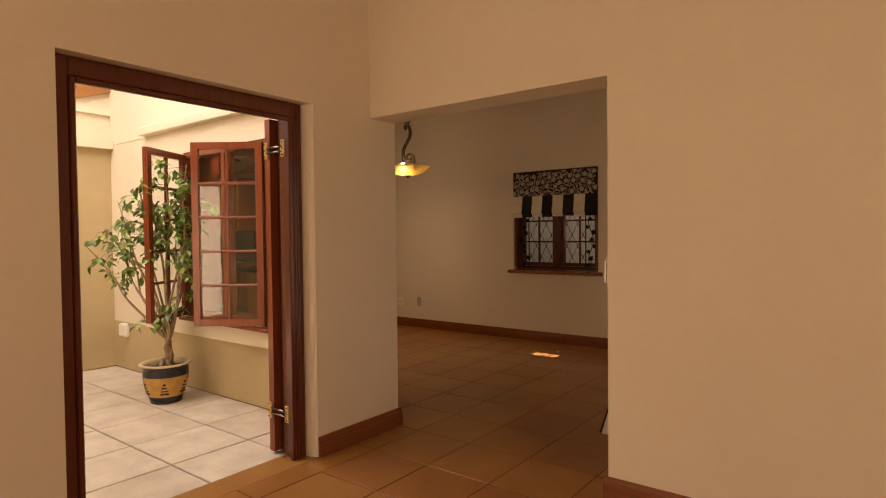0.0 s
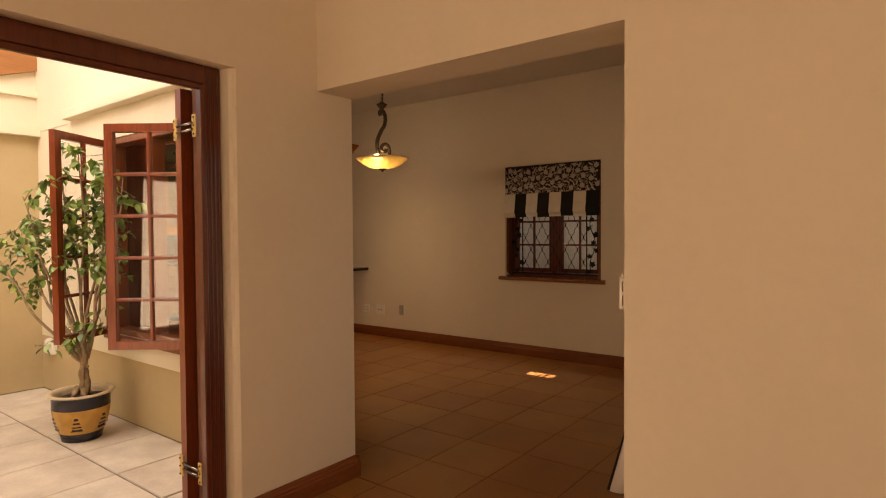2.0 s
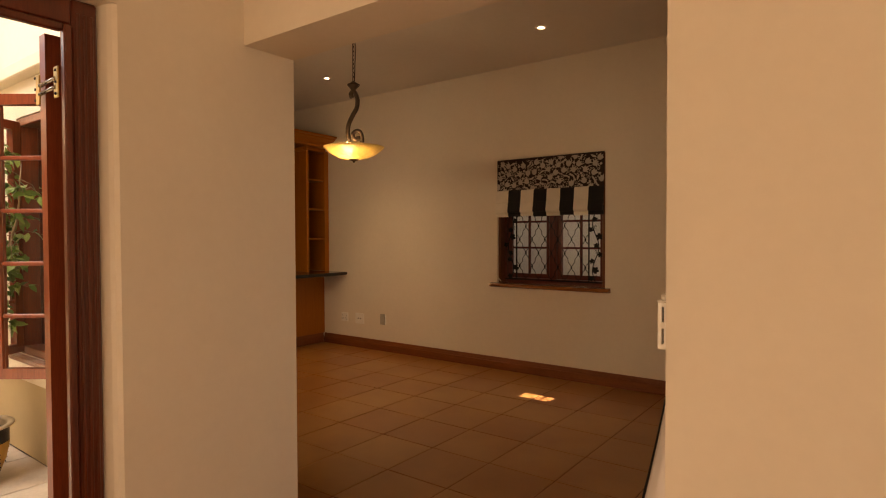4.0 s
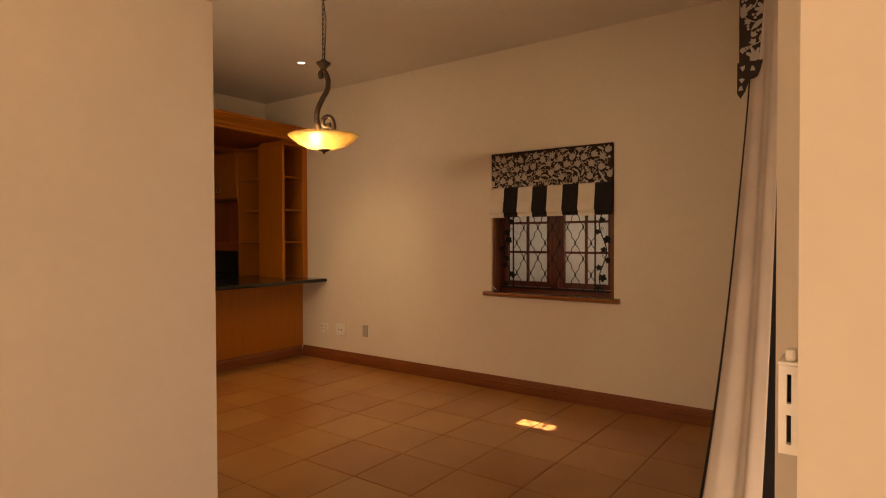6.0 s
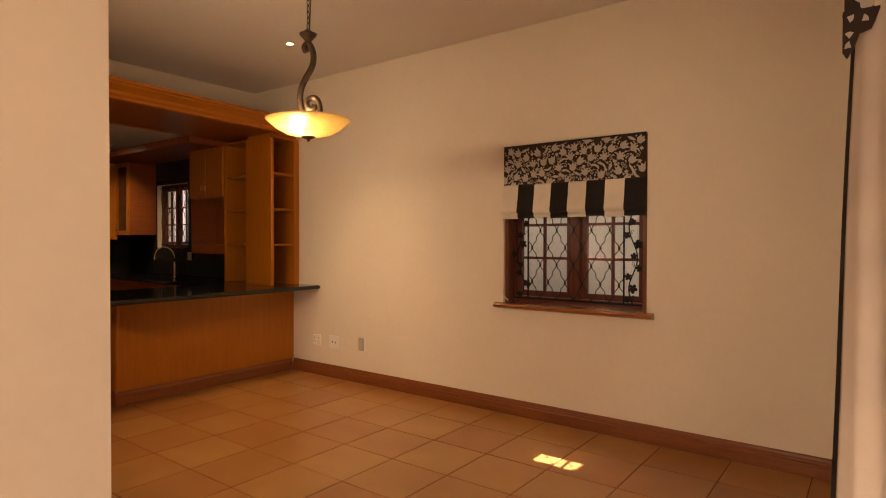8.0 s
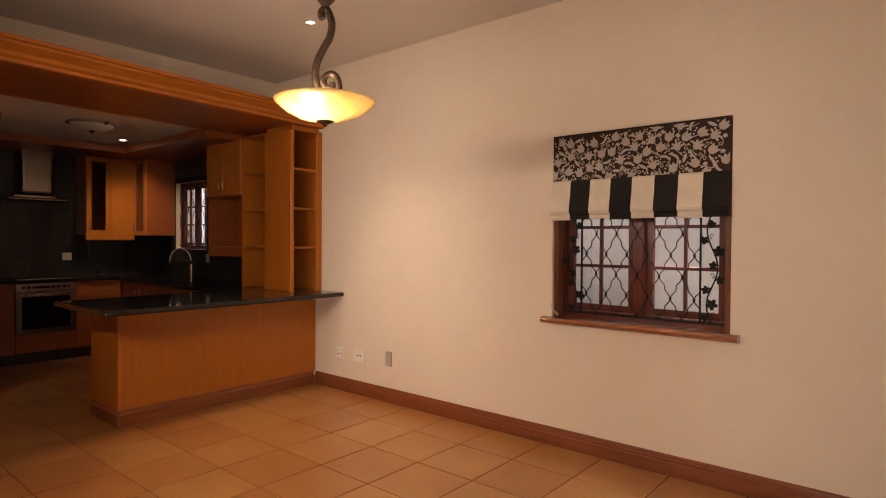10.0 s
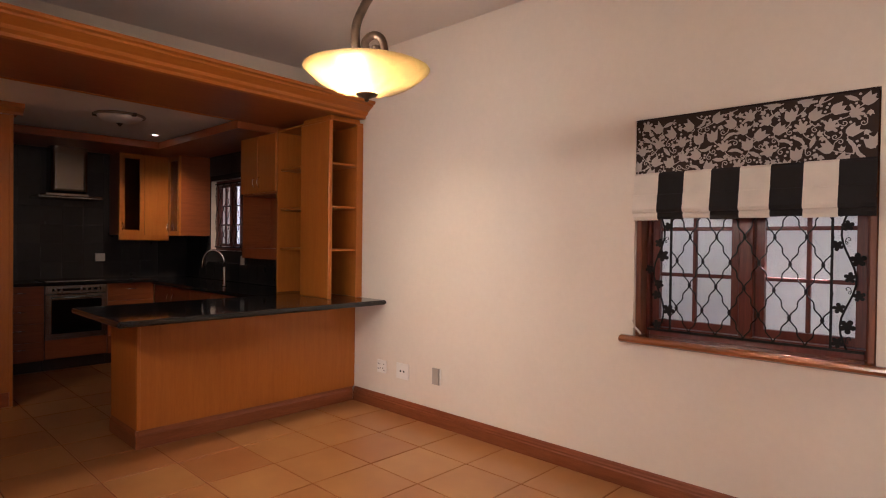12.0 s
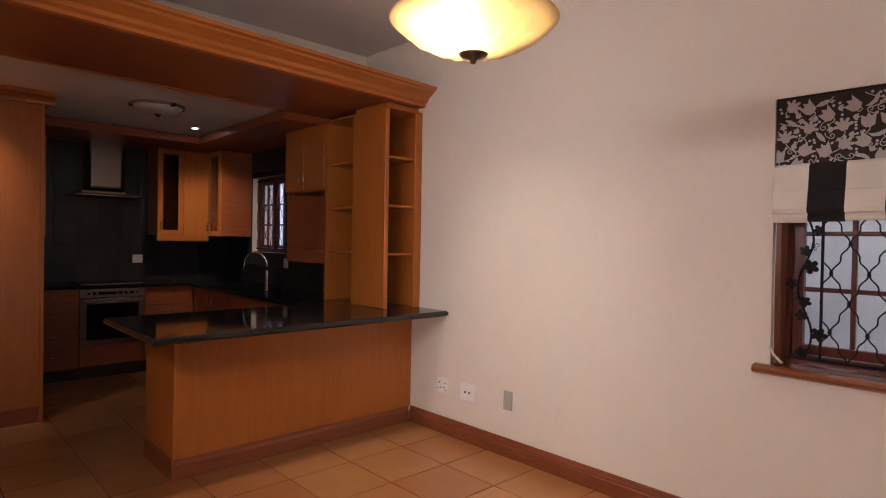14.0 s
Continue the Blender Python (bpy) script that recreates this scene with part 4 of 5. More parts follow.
def curtain_point(s, z):
    """s runs from the free edge to the wall side; the cloth hangs from far under the pelmet and is swept nearer at the floor."""
    edge = Vector((-1.357 + 0.016 * z + 0.006 * math.sin(z * 3), min(5.24, 4.0 + 1.02 * z - 0.2 * z * z), 0))
    wy = min(4.6, 4.0 + 0.25 * z)
    wall = Vector((-0.85 - 0.083 * (wy - 2.46), wy, 0))
    p = edge.lerp(wall, s)
    fold = math.sin(s * 15 + 0.4) * 0.016 * (1.2 - 0.35 * z) + math.sin(s * 41 + z * 0.7) * 0.004
    n = Vector((wall.y - edge.y, edge.x - wall.x, 0)).normalized()
    return p + n * fold * min(1, 6 * s) + Vector((0, 0, z))


for name, cloth, s0, s1 in strips:
    bm = bmesh.new()
    n = max(4, int((s1 - s0) * 60))
    rows = []
    for j in range(29):
        z = 0.012 + 2.7 * j / 28
        rows.append([bm.verts.new(curtain_point(s0 + (s1 - s0) * i / n, z)) for i in range(n + 1)])
    for a, b in zip(rows, rows[1:]):
        for i in range(n):
            bm.faces.new((a[i], a[i + 1], b[i + 1], b[i])).smooth = True
    ob = part(name, bm, cloth, curt, "black stripe" if cloth is FAB_BLACK else "cream stripe")
    sol = ob.modifiers.new("thickness", "SOLIDIFY")
    sol.thickness = 0.003
pel = thing("pelmet", (-1.1, 4.7, 2.07), "padded dark floral pelmet above the garden door", "pelmet")
part("box", boxes((-1.345, -1.06, 5.10, 5.21, 2.075, 2.75), bevel=0.006), FAB_BROWN, pel)
part("floral_print", floral(bmesh.new(), 0.10, 0.62, Matrix.Translation((-1.3455, 5.205, 2.078)) @ pose(0, 0, 0, 90, 0, -90), 9), FAB_GREY, pel)
part("floral_print", floral(bmesh.new(), 0.28, 0.62, Matrix.Translation((-1.342, 5.0995, 2.078)) @ pose(0, 0, 0, 90, 0, 0), 5), FAB_GREY, pel)
part("piping", box(-1.35, -1.055, 5.094, 5.216, 2.066, 2.08, 0.004), FAB_BLACK, pel)
tail = bmesh.new()
tail_m = Matrix.Translation((-1.348, 5.092, 1.93)) @ pose(0, 0, 0, 90, 0, 0)
flat_shape([(0.0, 0.15), (0.0, 0.02), (0.012, 0.0), (0.03, 0.03), (0.045, 0.075), (0.075, 0.085), (0.10, 0.15)], 0.012, tail_m, tail)
part("tail", tail, FAB_BROWN, pel, "dark floral pelmet tail")
for k, (cx, cz) in enumerate(((0.022, 0.125), (0.060, 0.118), (0.018, 0.075), (0.014, 0.04))):
    bloom = bmesh.new()
    flat_shape([(cx + 0.012 * math.cos(q * 0.9 + k) * (0.6 + 0.4 * (q % 2)), cz + 0.014 * math.sin(q * 0.9 + k) * (0.6 + 0.4 * (q % 2))) for q in range(7)], 0.0012, Matrix.Translation((0, -0.0135, 0)) @ tail_m, bloom)
    part("flower", bloom, FAB_GREY, pel)
gd = thing("door_2", (-0.85, 4.7, 0), "glazed garden door behind the curtain", "door", kind="structure")
for s in ((-0.86, -0.80, 3.5, 3.57, 0, 2.06), (-0.86, -0.80, 5.05, 5.12, 0, 2.06), (-0.86, -0.80, 3.57, 5.05, 1.99, 2.06), (-0.86, -0.80, 3.57, 5.05, 0.0, 0.2)):
    part("door_frame", box(*s, 0.004), MAHOG, gd)
part("pane", box(-0.835, -0.829, 3.57, 5.05, 0.2, 1.99), GLASS, gd).visible_shadow = False

# ---- white wall device beside the opening ----
dev = thing("wall_bracket", (-0.965, 3.17, 1.072), "white slotted plastic wall box with a knob on top", "wall box")
part("body", wall_y(3.150, 3.205, -0.976, -0.954, 1.072, 1.180, [(-0.9675, -0.9625, 1.084, 1.120), (-0.9675, -0.9625, 1.134, 1.170)]), WPLASTIC, dev)
# black sheet behind the slots stands for their shade
part("back", box(-0.972, -0.958, 3.160, 3.164, 1.077, 1.175), HOLE_SHADE, dev, "black sheet for the shade inside the slots")
part("cap", box(-0.978, -0.952, 3.147, 3.208, 1.180, 1.185, 0.002), WPLASTIC, dev)
part("knob", box(-0.970, -0.958, 3.152, 3.174, 1.185, 1.200, 0.004, 2), WPLASTIC, dev)


# ---- kitchen ----
def bow_handle(parent, p, axis, length, out):
    """A slim bowed steel handle at p; out: the way it stands off."""
    p, out = Vector(p), Vector(out)
    d = Vector((0, 0, 1)) if axis == "z" else (Vector((1, 0, 0)) if axis == "x" else Vector((0, 1, 0)))
    pts = [p + d * length * (t - 0.5) + out * (0.028 * math.sin(math.pi * t) ** 0.6) for t in (0, 0.06, 0.18, 0.35, 0.5, 0.65, 0.82, 0.94, 1)]
    return part("handle", tube(pts, 0.0052, 6), CHROME, parent, "bowed steel handle")


pen = thing("peninsula_counter", (-6.3, 5.8, 0), "honey oak panelled breakfast counter base", "counter")
part("front_panel", box(-6.158, -6.14, 4.965, NORTH - 0.001, 0.12, 0.858, 0.002), OAK, pen)
part("corner_post", box(-6.165, -6.136, 4.95, 4.977, 0.12, 0.858, 0.008, 2), OAK, pen)
part("end_panel", box(-6.665, -6.165, 4.955, 4.973, 0.12, 0.858, 0.002), OAK, pen)
part("body", box(-6.665, -6.16, 4.975, NORTH - 0.002, 0.10, 0.855), OAK_RED, pen)
prof = [(0, 0.001), (0.018, 0.001), (0.018, 0.085), (0.010, 0.10), (0.006, 0.12), (0, 0.12)]
part("skirting", extrude_profile([(-6.15 + p, q) for p, q in prof], "y", 4.945, NORTH - 0.024), SKIRT, pen, "dark skirting board")
part("skirting", extrude_profile([(4.965 - p, q) for p, q in prof], "x", -6.665, -6.135), SKIRT, pen)
top = thing("granite_worktop", (-6.1, 5.7, 0.86), "polished black granite breakfast worktop", "worktop")
part("slab", box(-6.70, -5.725, 4.715, NORTH - 0.001, 0.861, 0.90, 0.014, 3), GRANITE, top)
part("front_edge", box(-5.729, -5.722, 4.735, NORTH - 0.004, 0.872, 0.890, 0.003, 2), GRANITE, top, "polished rounded granite edge")
part("end_edge", box(-6.68, -5.745, 4.712, 4.719, 0.872, 0.890, 0.003, 2), GRANITE, top)

# sink run on the north wall
run = thing("base_cabinet", (-7.8, 6.42, 0), "red-brown oak base cabinets under the sink worktop", "base cabinet", "kitchen base cabinets")
part("body", box(-9.10, -6.667, 6.14, NORTH - 0.001, 0.12, 0.862), OAK_RED, run)
part("plinth", box(-9.10, -6.667, 6.20, 6.70, 0.0, 0.12), DARK, run)
for i in range(5):
    x0 = -9.08 + i * 0.48
    dr = part("door", box(x0, x0 + 0.47, 6.118, 6.139, 0.14, 0.85, 0.004), OAK_RED, run)
    bow_handle(dr, (x0 + (0.41 if i % 2 == 0 else 0.06), 6.118, 0.72), "z", 0.12, (0, -1, 0))
sinktop = thing("granite_worktop", (-7.9, 6.4, 0.865), "black granite worktop with an undermounted sink", "worktop")
part("slab", wall_y(6.09, NORTH - 0.001, -9.69, -6.702, 0.865, 0.90), GRANITE, sinktop)
tap = thing("kitchen_tap", (-7.86, 6.36, 0.90), "chrome swan-neck kitchen tap", "tap")
part("base", lathe([(0.026, 0), (0.026, 0.01), (0.018, 0.02), (0.016, 0.20), (0.012, 0.21)], (-7.86, 6.36, 0.90), 20), CHROME, tap)
TD = Vector((-0.68, -0.73, 0)).normalized()
arc = [Vector((-7.86, 6.36, 1.05)), Vector((-7.86, 6.36, 1.14))] + [Vector((-7.86, 6.36, 1.14)) + TD * (0.11 - 0.11 * math.cos(a)) + Vector((0, 0, 0.13 * math.sin(a))) for a in (k * math.pi / 12 for k in range(1, 13))] + [Vector((-7.86, 6.36, 1.09)) + TD * 0.22]
part("spout", tube(arc, 0.0105, 8), CHROME, tap)
part("lever", tube([(-7.84, 6.345, 1.10), (-7.80, 6.33, 1.17)], [0.007, 0.005], 6), CHROME, tap)

# west run with the oven
def drawer_stack(y0, y1, label, n):
    c = thing("drawer_cabinet", (-9.4, (y0 + y1) / 2, 0), label, "base cabinet", "kitchen base cabinets")
    part("body", box(-9.69, -9.122, y0, y1, 0.12, 0.885), OAK_RED, c)
    part("plinth", box(-9.69, -9.18, y0, y1, 0.0, 0.12), DARK, c)
    for i in range(n):
        a, b = 0.13 + i * 0.755 / n, 0.13 + (i + 1) * 0.755 / n - 0.006
        d = part("drawer_front", box(-9.122, -9.10, y0 + 0.003, y1 - 0.003, a, b, 0.004), OAK_RED, c)
        bow_handle(d, (-9.10, (y0 + y1) / 2, b - 0.06), "y", 0.11, (1, 0, 0))


drawer_stack(4.22, 4.62, "red-brown oak drawer cabinet with four drawers", 4)
drawer_stack(4.63, 5.055, "red-brown oak drawer cabinet with four drawers", 4)
drawer_stack(5.635, 6.115, "red-brown oak drawer cabinet beside the oven", 4)
oven = thing("built_in_oven", (-9.4, 5.345, 0.3), "stainless steel built-in oven with a black glass door", "oven")
part("carcass", box(-9.69, -9.125, 5.06, 5.63, 0.12, 0.885), DARK, oven)
part("plinth", box(-9.69, -9.18, 5.06, 5.63, 0.0, 0.12), DARK, oven)
part("kick_panel", box(-9.125, -9.105, 5.062, 5.628, 0.13, 0.325, 0.003), OAK_RED, oven)
part("control_panel", box(-9.125, -9.092, 5.062, 5.628, 0.795, 0.885, 0.004), STEEL, oven)
part("display_strip", box(-9.093, -9.0905, 5.12, 5.57, 0.825, 0.852), BLACKGLASS, oven)
for y in (5.15, 5.20, 5.38, 5.43, 5.48, 5.54):
    part("knob", turned(lathe([(0.014, 0), (0.014, 0.012), (0.011, 0.016)], (0, 0, 0), 14), pose(-9.0905, y, 0.838, 0, 90, 0)), STEEL, oven)
d = part("oven_door", wall_x(-9.125, -9.095, 5.062, 5.628, 0.33, 0.788, [(5.115, 5.575, 0.385, 0.735)]), STEEL, oven, "steel framed oven door")
part("glass", box(-9.118, -9.10, 5.115, 5.575, 0.385, 0.735), BLACKGLASS, d)
part("handle", tube([(-9.096, 5.12, 0.757), (-9.06, 5.12, 0.757), (-9.06, 5.57, 0.757), (-9.096, 5.57, 0.757)], 0.010, 8), STEEL, d)
wtop = thing("granite_worktop", (-9.4, 5.2, 0.886), "black granite worktop along the oven wall", "worktop")
part("slab", box(-9.69, -9.07, 4.20, 6.088, 0.886, 0.918, 0.006), GRANITE, wtop)
hob = thing("hob", (-9.38, 5.345, 0.918), "black glass hob set in the worktop", "hob")
part("plate", box(-9.62, -9.14, 5.07, 5.62, 0.919, 0.927, 0.002), BLACKGLASS, hob)
part("trim", box(-9.14, -9.132, 5.07, 5.62, 0.919, 0.929, 0.002), STEEL, hob)

hood = thing("extractor_hood", (-9.45, 5.33, 1.8), "stainless steel chimney extractor hood", "extractor hood")
part("chimney", box(-9.69, -9.42, 5.18, 5.53, 1.86, 2.42, 0.05, 4), HOODSTEEL, hood)
part("canopy", boxes((-9.69, -9.25, 5.03, 5.62, 1.80, 1.83), bevel=0.004), HOODSTEEL, hood)
part("neck", box(-9.69, -9.38, 5.12, 5.52, 1.83, 1.86, 0.004), HOODSTEEL, hood)
part("glass_visor", box(-9.25, -9.19, 5.03, 5.62, 1.812, 1.822, 0.002), CABGLASS, hood)


def wall_cabinet(name, x0, x1, y0, y1, z0, z1, doors, label, face):
    """A wall cabinet; doors: list of (a, b, glazed, handle side); face '+x' or '-y'."""
    c = thing(name, ((x0 + x1) / 2, (y0 + y1) / 2, z0), label, "wall cabinet", "kitchen wall cabinets")
    t = 0.018
    sides = ((x0, x1, y0, y0 + t, z0, z1), (x0, x1, y1 - t, y1, z0, z1)) if face == "+x" else ((x0, x0 + t, y0, y1, z0, z1), (x1 - t, x1, y0, y1, z0, z1))
    levels = [(x0, x1, y0 + t, y1 - t) if face == "+x" else (x0 + t, x1 - t, y0, y1)] * 2
    for s in (*sides, (*levels[0], z0, z0 + t), (*levels[1], z1 - t, z1)):
        part("carcass_panel", box(*s), OAK_RED, c)
    part("back_panel", box(x0, x0 + 0.012, y0 + t, y1 - t, z0 + t, z1 - t) if face == "+x" else box(x0 + t, x1 - t, y1 - 0.03, y1 - 0.019, z0 + t, z1 - t), OAK_RED, c)
    for a, b, glazed, hs in doors:
        st = 0.055
        hole = [(a + st, b - st, z0 + st, z1 - st)] if glazed else []
        if face == "+x":
            d = part("door", wall_x(x1 + 0.001, x1 + 0.021, a + 0.002, b - 0.002, z0, z1, hole), OAK, c)
            if glazed:
                part("glass", box(x1 + 0.008, x1 + 0.013, a + st, b - st, z0 + st, z1 - st), CABGLASS, d)
            bow_handle(d, (x1 + 0.021, (b - 0.03) if hs > 0 else (a + 0.03), z0 + 0.10), "z", 0.09, (1, 0, 0))
        else:
            d = part("door", wall_y(y0 - 0.021, y0 - 0.001, a + 0.002, b - 0.002, z0, z1, hole), OAK, c)
            if glazed:
                part("glass", box(a + st, b - st, y0 - 0.013, y0 - 0.008, z0 + st, z1 - st), CABGLASS, d)
            bow_handle(d, ((b - 0.03) if hs > 0 else (a + 0.03), y0 - 0.021, z0 + 0.10), "z", 0.09, (0, -1, 0))
    return c


oven_side = wall_cabinet("wall_cabinet", -9.69, -9.36, 5.82, 6.37, 1.42, 2.36, [(5.82, 6.09, True, -1), (6.09, 6.37, False, 1)], "honey oak wall cabinet with a glazed door under a downlight", "+x")
hood_side = wall_cabinet("wall_cabinet", -9.69, -9.36, 4.20, 4.82, 1.42, 2.36, [(4.20, 4.51, False, -1), (4.51, 4.82, False, 1)], "honey oak wall cabinet beside the extractor hood", "+x")
wall_cabinet("wall_cabinet", -9.335, -9.0, 6.375, NORTH - 0.006, 1.42, 2.36, [(-9.335, -9.0, True, -1)], "honey oak corner wall cabinet with a glazed door", "-y")
part("light_pelmet", boxes((-9.36, -9.345, 4.2, 4.82, 1.385, 1.42)), OAK, hood_side)
part("light_pelmet", boxes((-9.36, -9.345, 5.82, 6.37, 1.36, 1.42)), OAK, oven_side)

# upper cabinet over an open microwave niche
up = thing("microwave_cabinet", (-7.2, 6.56, 1.2), "oak wall cabinet with two doors over an open niche", "wall cabinet", "kitchen wall cabinets")
for s in ((-7.56, -7.542, 6.40, NORTH - 0.006, 1.20, 2.368), (-6.92, -6.902, 6.40, NORTH - 0.006, 1.20, 2.368), (-7.542, -6.92, 6.40, NORTH - 0.006, 1.20, 1.30), (-7.542, -6.92, 6.40, NORTH - 0.006, 1.815, 1.833), (-7.542, -6.92, 6.40, NORTH - 0.006, 2.35, 2.368)):
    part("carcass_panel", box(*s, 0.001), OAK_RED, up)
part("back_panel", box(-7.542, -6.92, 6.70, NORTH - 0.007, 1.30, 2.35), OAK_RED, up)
for x0, x1, hs in ((-7.56, -7.232, 1), (-7.228, -6.902, -1)):
    d = part("door", box(x0, x1, 6.378, 6.399, 1.83, 2.368, 0.004), OAK, up)
    bow_handle(d, (x1 - 0.04 if hs > 0 else x0 + 0.04, 6.378, 1.93), "z", 0.10, (0, -1, 0))
part("socket", box(-7.33, -7.25, 6.69, 6.70, 1.34, 1.42, 0.003), WPLASTIC, up)

# open corner shelves on the worktop
sh = thing("open_shelf_unit", (-6.5, 6.56, 0.90), "tall honey oak open corner shelf unit standing on the worktop", "shelf unit")
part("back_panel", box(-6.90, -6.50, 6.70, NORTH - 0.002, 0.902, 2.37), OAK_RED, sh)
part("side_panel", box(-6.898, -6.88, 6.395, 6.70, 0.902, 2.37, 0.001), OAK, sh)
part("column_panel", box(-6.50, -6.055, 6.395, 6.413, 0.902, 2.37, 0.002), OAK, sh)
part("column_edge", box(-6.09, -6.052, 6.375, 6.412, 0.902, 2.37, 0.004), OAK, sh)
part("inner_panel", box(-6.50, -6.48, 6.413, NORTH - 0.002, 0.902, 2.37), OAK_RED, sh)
part("wall_panel", box(-6.48, -6.055, NORTH - 0.022, NORTH - 0.002, 0.902, 2.37), OAK, sh)
part("wall_stile", box(-6.07, -6.048, 6.655, NORTH - 0.002, 0.902, 2.37, 0.003), OAK, sh)
part("top_panel", box(-6.90, -6.052, 6.395, NORTH - 0.002, 2.372, 2.388, 0.002), OAK, sh)
for z in (1.295, 1.655, 2.015):
    part("shelf", box(-6.478, -6.075, 6.415, NORTH - 0.024, z, z + 0.018, 0.002), OAK, sh)
    part("shelf", box(-6.878, -6.502, 6.42, 6.698, z, z + 0.018, 0.002), OAK, sh)

# timber bulkhead with cornice
bulk = thing("kitchen_bulkhead", (-6.5, 5.0, 2.39), "honey oak timber bulkhead with a moulded cornice round the kitchen ceiling", "bulkhead")
# its front runs a little out of square with the end wall
SKEW = Matrix.Translation((-6.0, NORTH, 0)) @ pose(0, 0, 0, 0, 0, 3.9) @ Matrix.Translation((6.0, -NORTH, 0))
# soffits darker than the cornice: the shade beneath is put into the colour
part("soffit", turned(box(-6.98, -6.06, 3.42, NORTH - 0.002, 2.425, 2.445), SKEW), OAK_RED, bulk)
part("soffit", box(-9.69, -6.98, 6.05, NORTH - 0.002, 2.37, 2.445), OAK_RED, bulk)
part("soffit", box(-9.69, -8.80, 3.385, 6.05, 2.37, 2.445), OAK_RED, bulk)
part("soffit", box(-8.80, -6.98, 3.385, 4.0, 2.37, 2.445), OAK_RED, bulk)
corn = [(-6.06, 2.422), (-6.035, 2.422), (-6.035, 2.4225), (-6.02, 2.426), (-6.018, 2.445), (-5.995, 2.46), (-5.985, 2.48), (-5.945, 2.505), (-5.925, 2.515), (-5.92, 2.528), (-5.895, 2.534), (-5.895, 2.555), (-6.06, 2.555)]
part("cornice", turned(extrude_profile(corn, "y", 3.42, NORTH - 0.002), SKEW), OAK_H, bulk, "moulded oak cornice")
part("top_board", turned(box(-6.92, -6.06, 3.42, NORTH - 0.002, 2.525, 2.545), SKEW), OAK_H, bulk)
part("filler_board", box(-6.50, -6.10, 6.42, NORTH - 0.003, 2.390, 2.425), OAK, bulk)
part("inner_trim", turned(box(-7.0, -6.97, 3.42, 6.05, 2.42, 2.457, 0.004), SKEW), OAK_H, bulk)
setting("kitchen_ceiling", box(-9.69, -6.80, 3.385, NORTH - 0.002, 2.46, 2.52), KCEIL, "white lowered kitchen ceiling", "ceiling")

# tall cupboard with crown
tall = thing("tall_cupboard", (-8.2, 4.0, 0), "tall honey oak kitchen cupboard with a crown moulding", "cupboard")
part("side_panel", box(-8.52, -7.87, 4.565, 4.588, 0.0, 2.37, 0.002), OAK, tall)
part("body", box(-8.52, -7.89, 3.40, 4.564, 0.0, 2.37), OAK_RED, tall)
for y0, y1 in ((3.40, 3.98), (3.985, 4.565)):
    part("door", box(-7.889, -7.868, y0, y1, 0.12, 2.365, 0.004), OAK, tall)
crown = [(-7.87, 2.37), (-7.858, 2.37), (-7.855, 2.39), (-7.83, 2.41), (-7.80, 2.425), (-7.80, 2.458), (-7.87, 2.458)]
part("crown", extrude_profile(crown, "y", 3.40, 4.65), OAK, tall)
part("crown", boxes((-8.5, -7.87, 4.588, 4.65, 2.4, 2.458), bevel=0.004), OAK, tall)

# kitchen window
kwin = thing("window_4", (-8.59, 6.85, 1.25), "dark kitchen casement window in a white reveal", "window", kind="structure")
frame_set(kwin, -8.98, -8.20, 6.785, 6.845, 1.25, 2.08, 0.045, MAHOG, (-8.61, -8.57))
for x in (-8.93, -8.565):
    sash("casement", kwin, 0.315, 0.735, 2, 3, 0.035, pose(x, 6.817, 1.298), MAHOG, 0.034, 0.018)
kbars = thing("burglar_bars", (-8.59, 6.80, 1.28), "black wavy wrought-iron burglar bars", "burglar bars", "window grilles")
burglar_bars(kbars, -8.94, -8.24, 1.29, 2.04, 6.755, 0.078, False)

# flush ceiling light
fl = thing("ceiling_light", (-7.67, 5.31, 2.46), "unlit flush ceiling light with a bronze ring and finial", "ceiling light")
LC = (-7.67, 5.31, 2.46)
part("dish", lathe([(0.02, -0.075), (0.10, -0.068), (0.16, -0.045), (0.185, -0.015), (0.185, -0.002)], LC, 40), plain("opal_glass", (0.55, 0.50, 0.45), 0.3, vary=0.05, relief=0.0), fl, "opal glass dish")
part("ring", lathe([(0.185, -0.022), (0.20, -0.02), (0.205, -0.01), (0.20, -0.001), (0.184, -0.001)], LC, 40, cap=False), plain("aged_bronze_ring", (0.22, 0.16, 0.11), 0.4, 0.5, vary=0.2), fl)
part("finial", lathe([(0.004, -0.10), (0.012, -0.094), (0.016, -0.084), (0.03, -0.074)], LC, 16), BRONZE, fl)
for k in range(3):
    a = k * 2.094 + 0.3
    part("clip", box(LC[0] + 0.19 * math.cos(a) - 0.018, LC[0] + 0.19 * math.cos(a) + 0.018, LC[1] + 0.19 * math.sin(a) - 0.018, LC[1] + 0.19 * math.sin(a) + 0.018, 2.43, 2.459, 0.004), BRONZE, fl)

# splashback sockets
for x, y, axis in ((-9.69, 5.72, "x"), (-8.15, NORTH, "y")):
    s = thing("wall_socket", (x, y, 1.15), "grey steel socket plate on the black splashback", "wall socket", "kitchen sockets")
    bm = box(-9.688, -9.672, y - 0.05, y + 0.05, 1.11, 1.20, 0.003) if axis == "x" else box(x - 0.04, x + 0.04, NORTH - 0.024, NORTH - 0.012, 1.10, 1.20, 0.003)
    part("plate", bm, GPLASTIC, s)


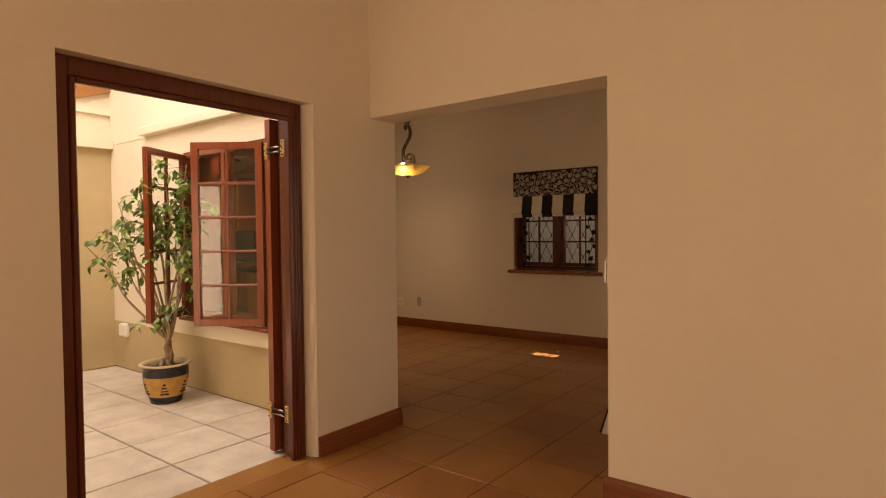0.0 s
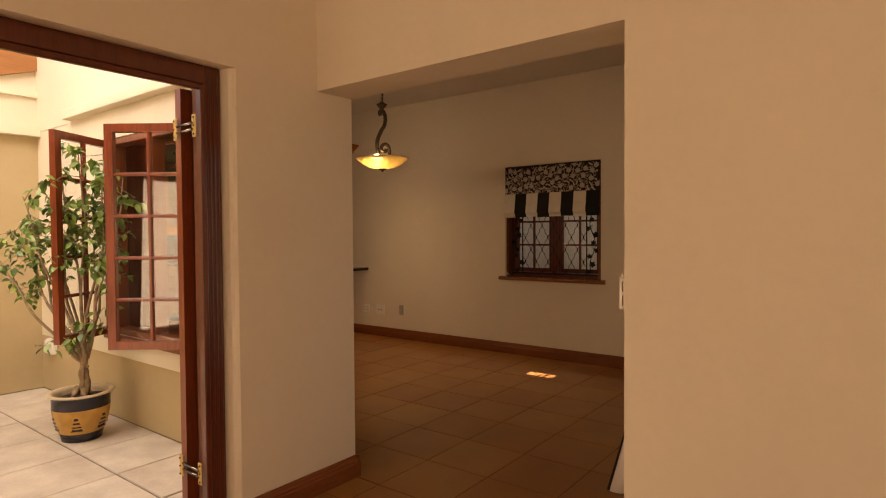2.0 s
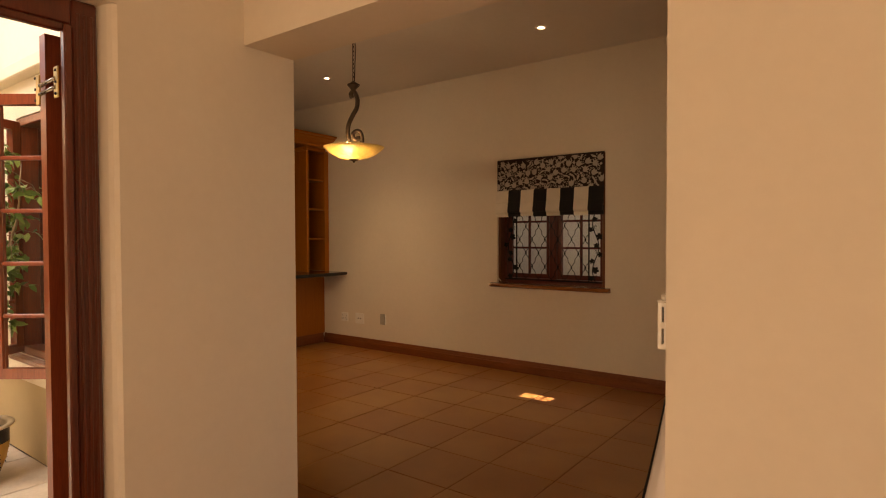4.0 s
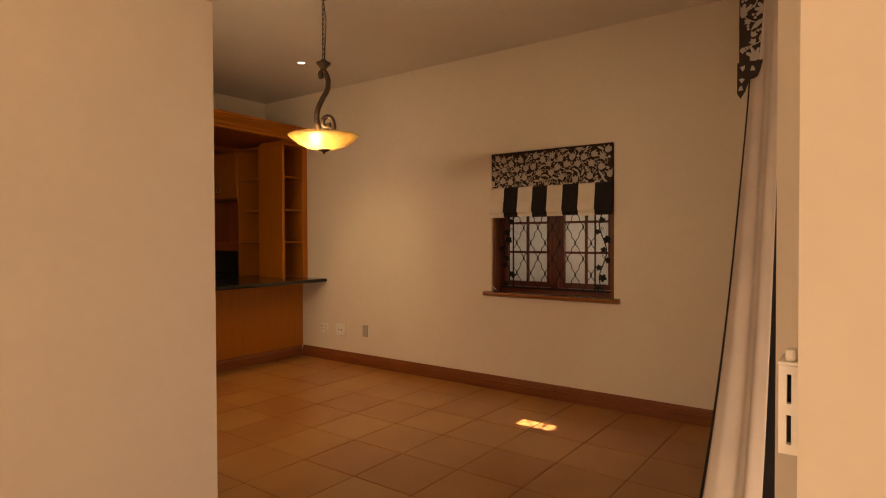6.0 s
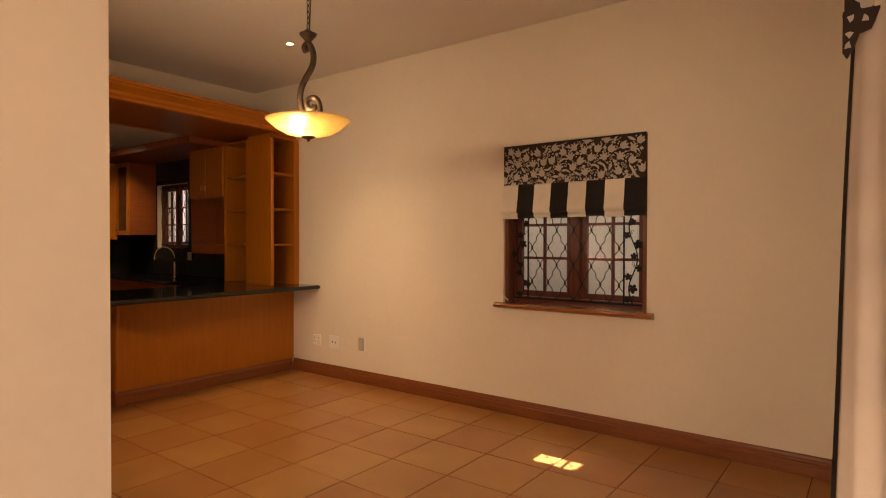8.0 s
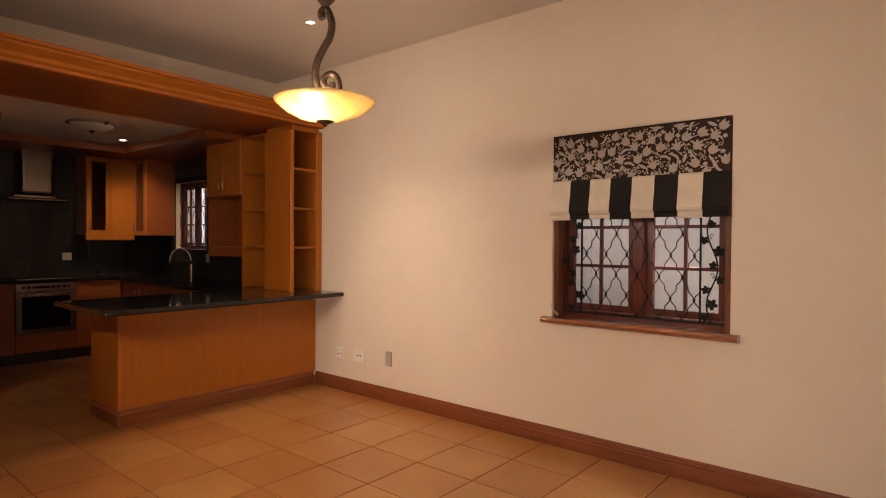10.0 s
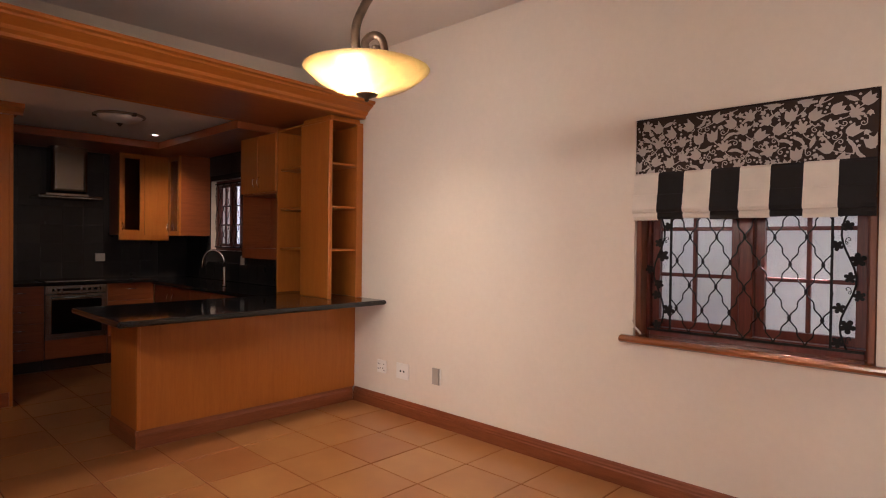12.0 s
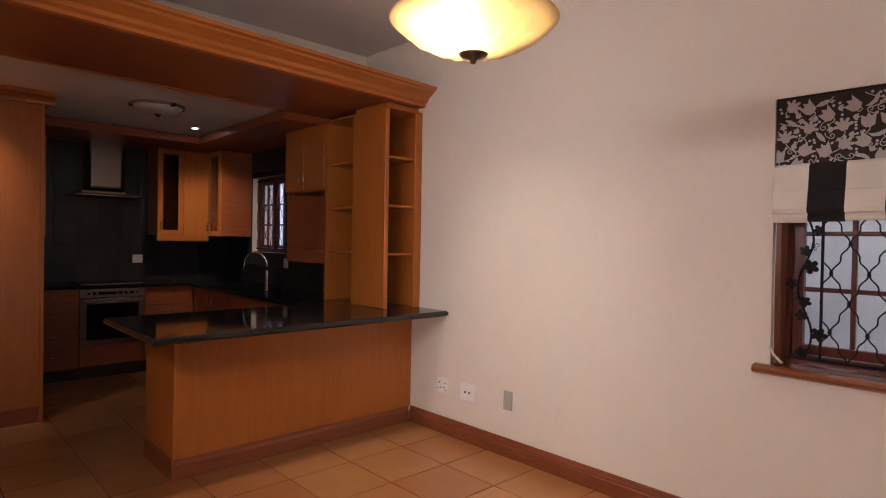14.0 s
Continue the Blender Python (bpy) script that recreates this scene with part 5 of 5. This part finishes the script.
# ---- pieces: floor tiles, paving, splashback tiles ----
def tile_mesh(name, w, d, h, mat, bevel):
    bm = box(-w / 2, w / 2, -d / 2, d / 2, -h, 0, bevel)
    bmesh.ops.recalc_face_normals(bm, faces=bm.faces)
    me = bpy.data.meshes.new(name)
    bm.to_mesh(me)
    bm.free()
    me.materials.append(mat)
    return me


def lay(name, me, parent, m):
    ob = new(name, me)
    ob.matrix_world = m
    ob.parent = parent
    return ob


tr = random.Random(11)
floor_ob = bpy.data.objects["floor"]
TP = 0.42
J = 0.0036
tile_me = tile_mesh("terracotta_tile", TP - 2 * J, TP - 2 * J, 0.02, TERRA, 0.0014)
ROOMS = ((-9.7, EAST, 3.38, NORTH), (DOORWALL, 3.2, -3.36, 3.14), (DOORWALL, PASS_E, 3.14, 3.38))
for i in range(-14, 18):
    for j in range(-23, 3):
        x0, x1 = -4.055 + TP * i, -4.055 + TP * (i + 1)
        y0, y1 = 5.895 + TP * j, 5.895 + TP * (j + 1)
        if x0 > DOORWALL and x1 < EAST:
            cuts = [(x0, x1, y0, min(y1, NORTH))]
        else:
            cuts = [(max(x0, a), min(x1, b), max(y0, c), min(y1, d)) for a, b, c, d in ROOMS]
        for a, b, c, d in cuts:
            if b - a < 0.03 or d - c < 0.03:
                continue
            full = b - a > TP - 0.001 and d - c > TP - 0.001
            me = tile_me if full else tile_mesh("terracotta_cut", b - a - 2 * J, d - c - 2 * J, 0.02, TERRA, 0.0014)
            lay("tile", me, floor_ob, pose((a + b) / 2, (c + d) / 2, tr.uniform(-0.0008, 0.0008), tr.gauss(0, 0.08), tr.gauss(0, 0.08), 0))

yf = bpy.data.objects["courtyard_floor"]
YP = 0.51
ytile = tile_mesh("paving_tile", YP - 0.012, YP - 0.012, 0.03, YTILE, 0.004)
for i in range(-6, 3):
    for j in range(-10, 2):
        x0, x1 = -3.68 + YP * i, -3.68 + YP * (i + 1)
        y0, y1 = 2.605 + YP * j, 2.605 + YP * (j + 1)
        a, b, c, d = max(x0 + 0.006, -6.2), min(x1 - 0.006, -2.72), max(y0 + 0.006, -2.6), min(y1 - 0.006, 3.075)
        if b - a < 0.03 or d - c < 0.03:
            continue
        full = b - a > YP - 0.02 and d - c > YP - 0.02
        me = ytile if full else tile_mesh("paving_cut", b - a, d - c, 0.03, YTILE, 0.004)
        lay("paving_tile", me, yf, pose((a + b) / 2, (c + d) / 2, tr.uniform(-0.006, -0.004), tr.gauss(0, 0.1), tr.gauss(0, 0.1), 0))

part("splash_backing", boxes((-9.702, -9.692, 4.2, NORTH - 0.002, 0.88, 2.42)), GROUT_BLACK, bpy.data.objects["wall_kitchen_west"], "dark joints")
part("splash_backing", wall_y(NORTH - 0.006, NORTH - 0.001, -9.69, -6.56, 0.88, 2.42, [(-8.98, -8.20, 1.25, 2.08)]), GROUT_BLACK, bpy.data.objects["wall_north"], "dark joints")
SP = 0.205
sl = tile_mesh("splash_tile", SP - 0.003, SP - 0.003, 0.009, SLATE, 0.002)
ww, wnn = bpy.data.objects["wall_kitchen_west"], bpy.data.objects["wall_north"]
for i in range(10):
    for j in range(8):
        lay("splash_tile", sl, ww, pose(-9.689, 4.42 + SP * i, 1.01 + SP * j, 0, 90, 0) @ pose(0, 0, tr.uniform(-0.001, 0.001)))
for i in range(15):
    for j in range(8):
        x, z = -9.58 + SP * i, 1.01 + SP * j
        if -9.08 < x < -8.10 and 1.16 < z < 2.17:
            continue
        if x < -6.70:
            lay("splash_tile", sl, wnn, pose(x, NORTH - 0.011, z, 90, 0, 0) @ pose(0, 0, tr.uniform(-0.001, 0.001)))
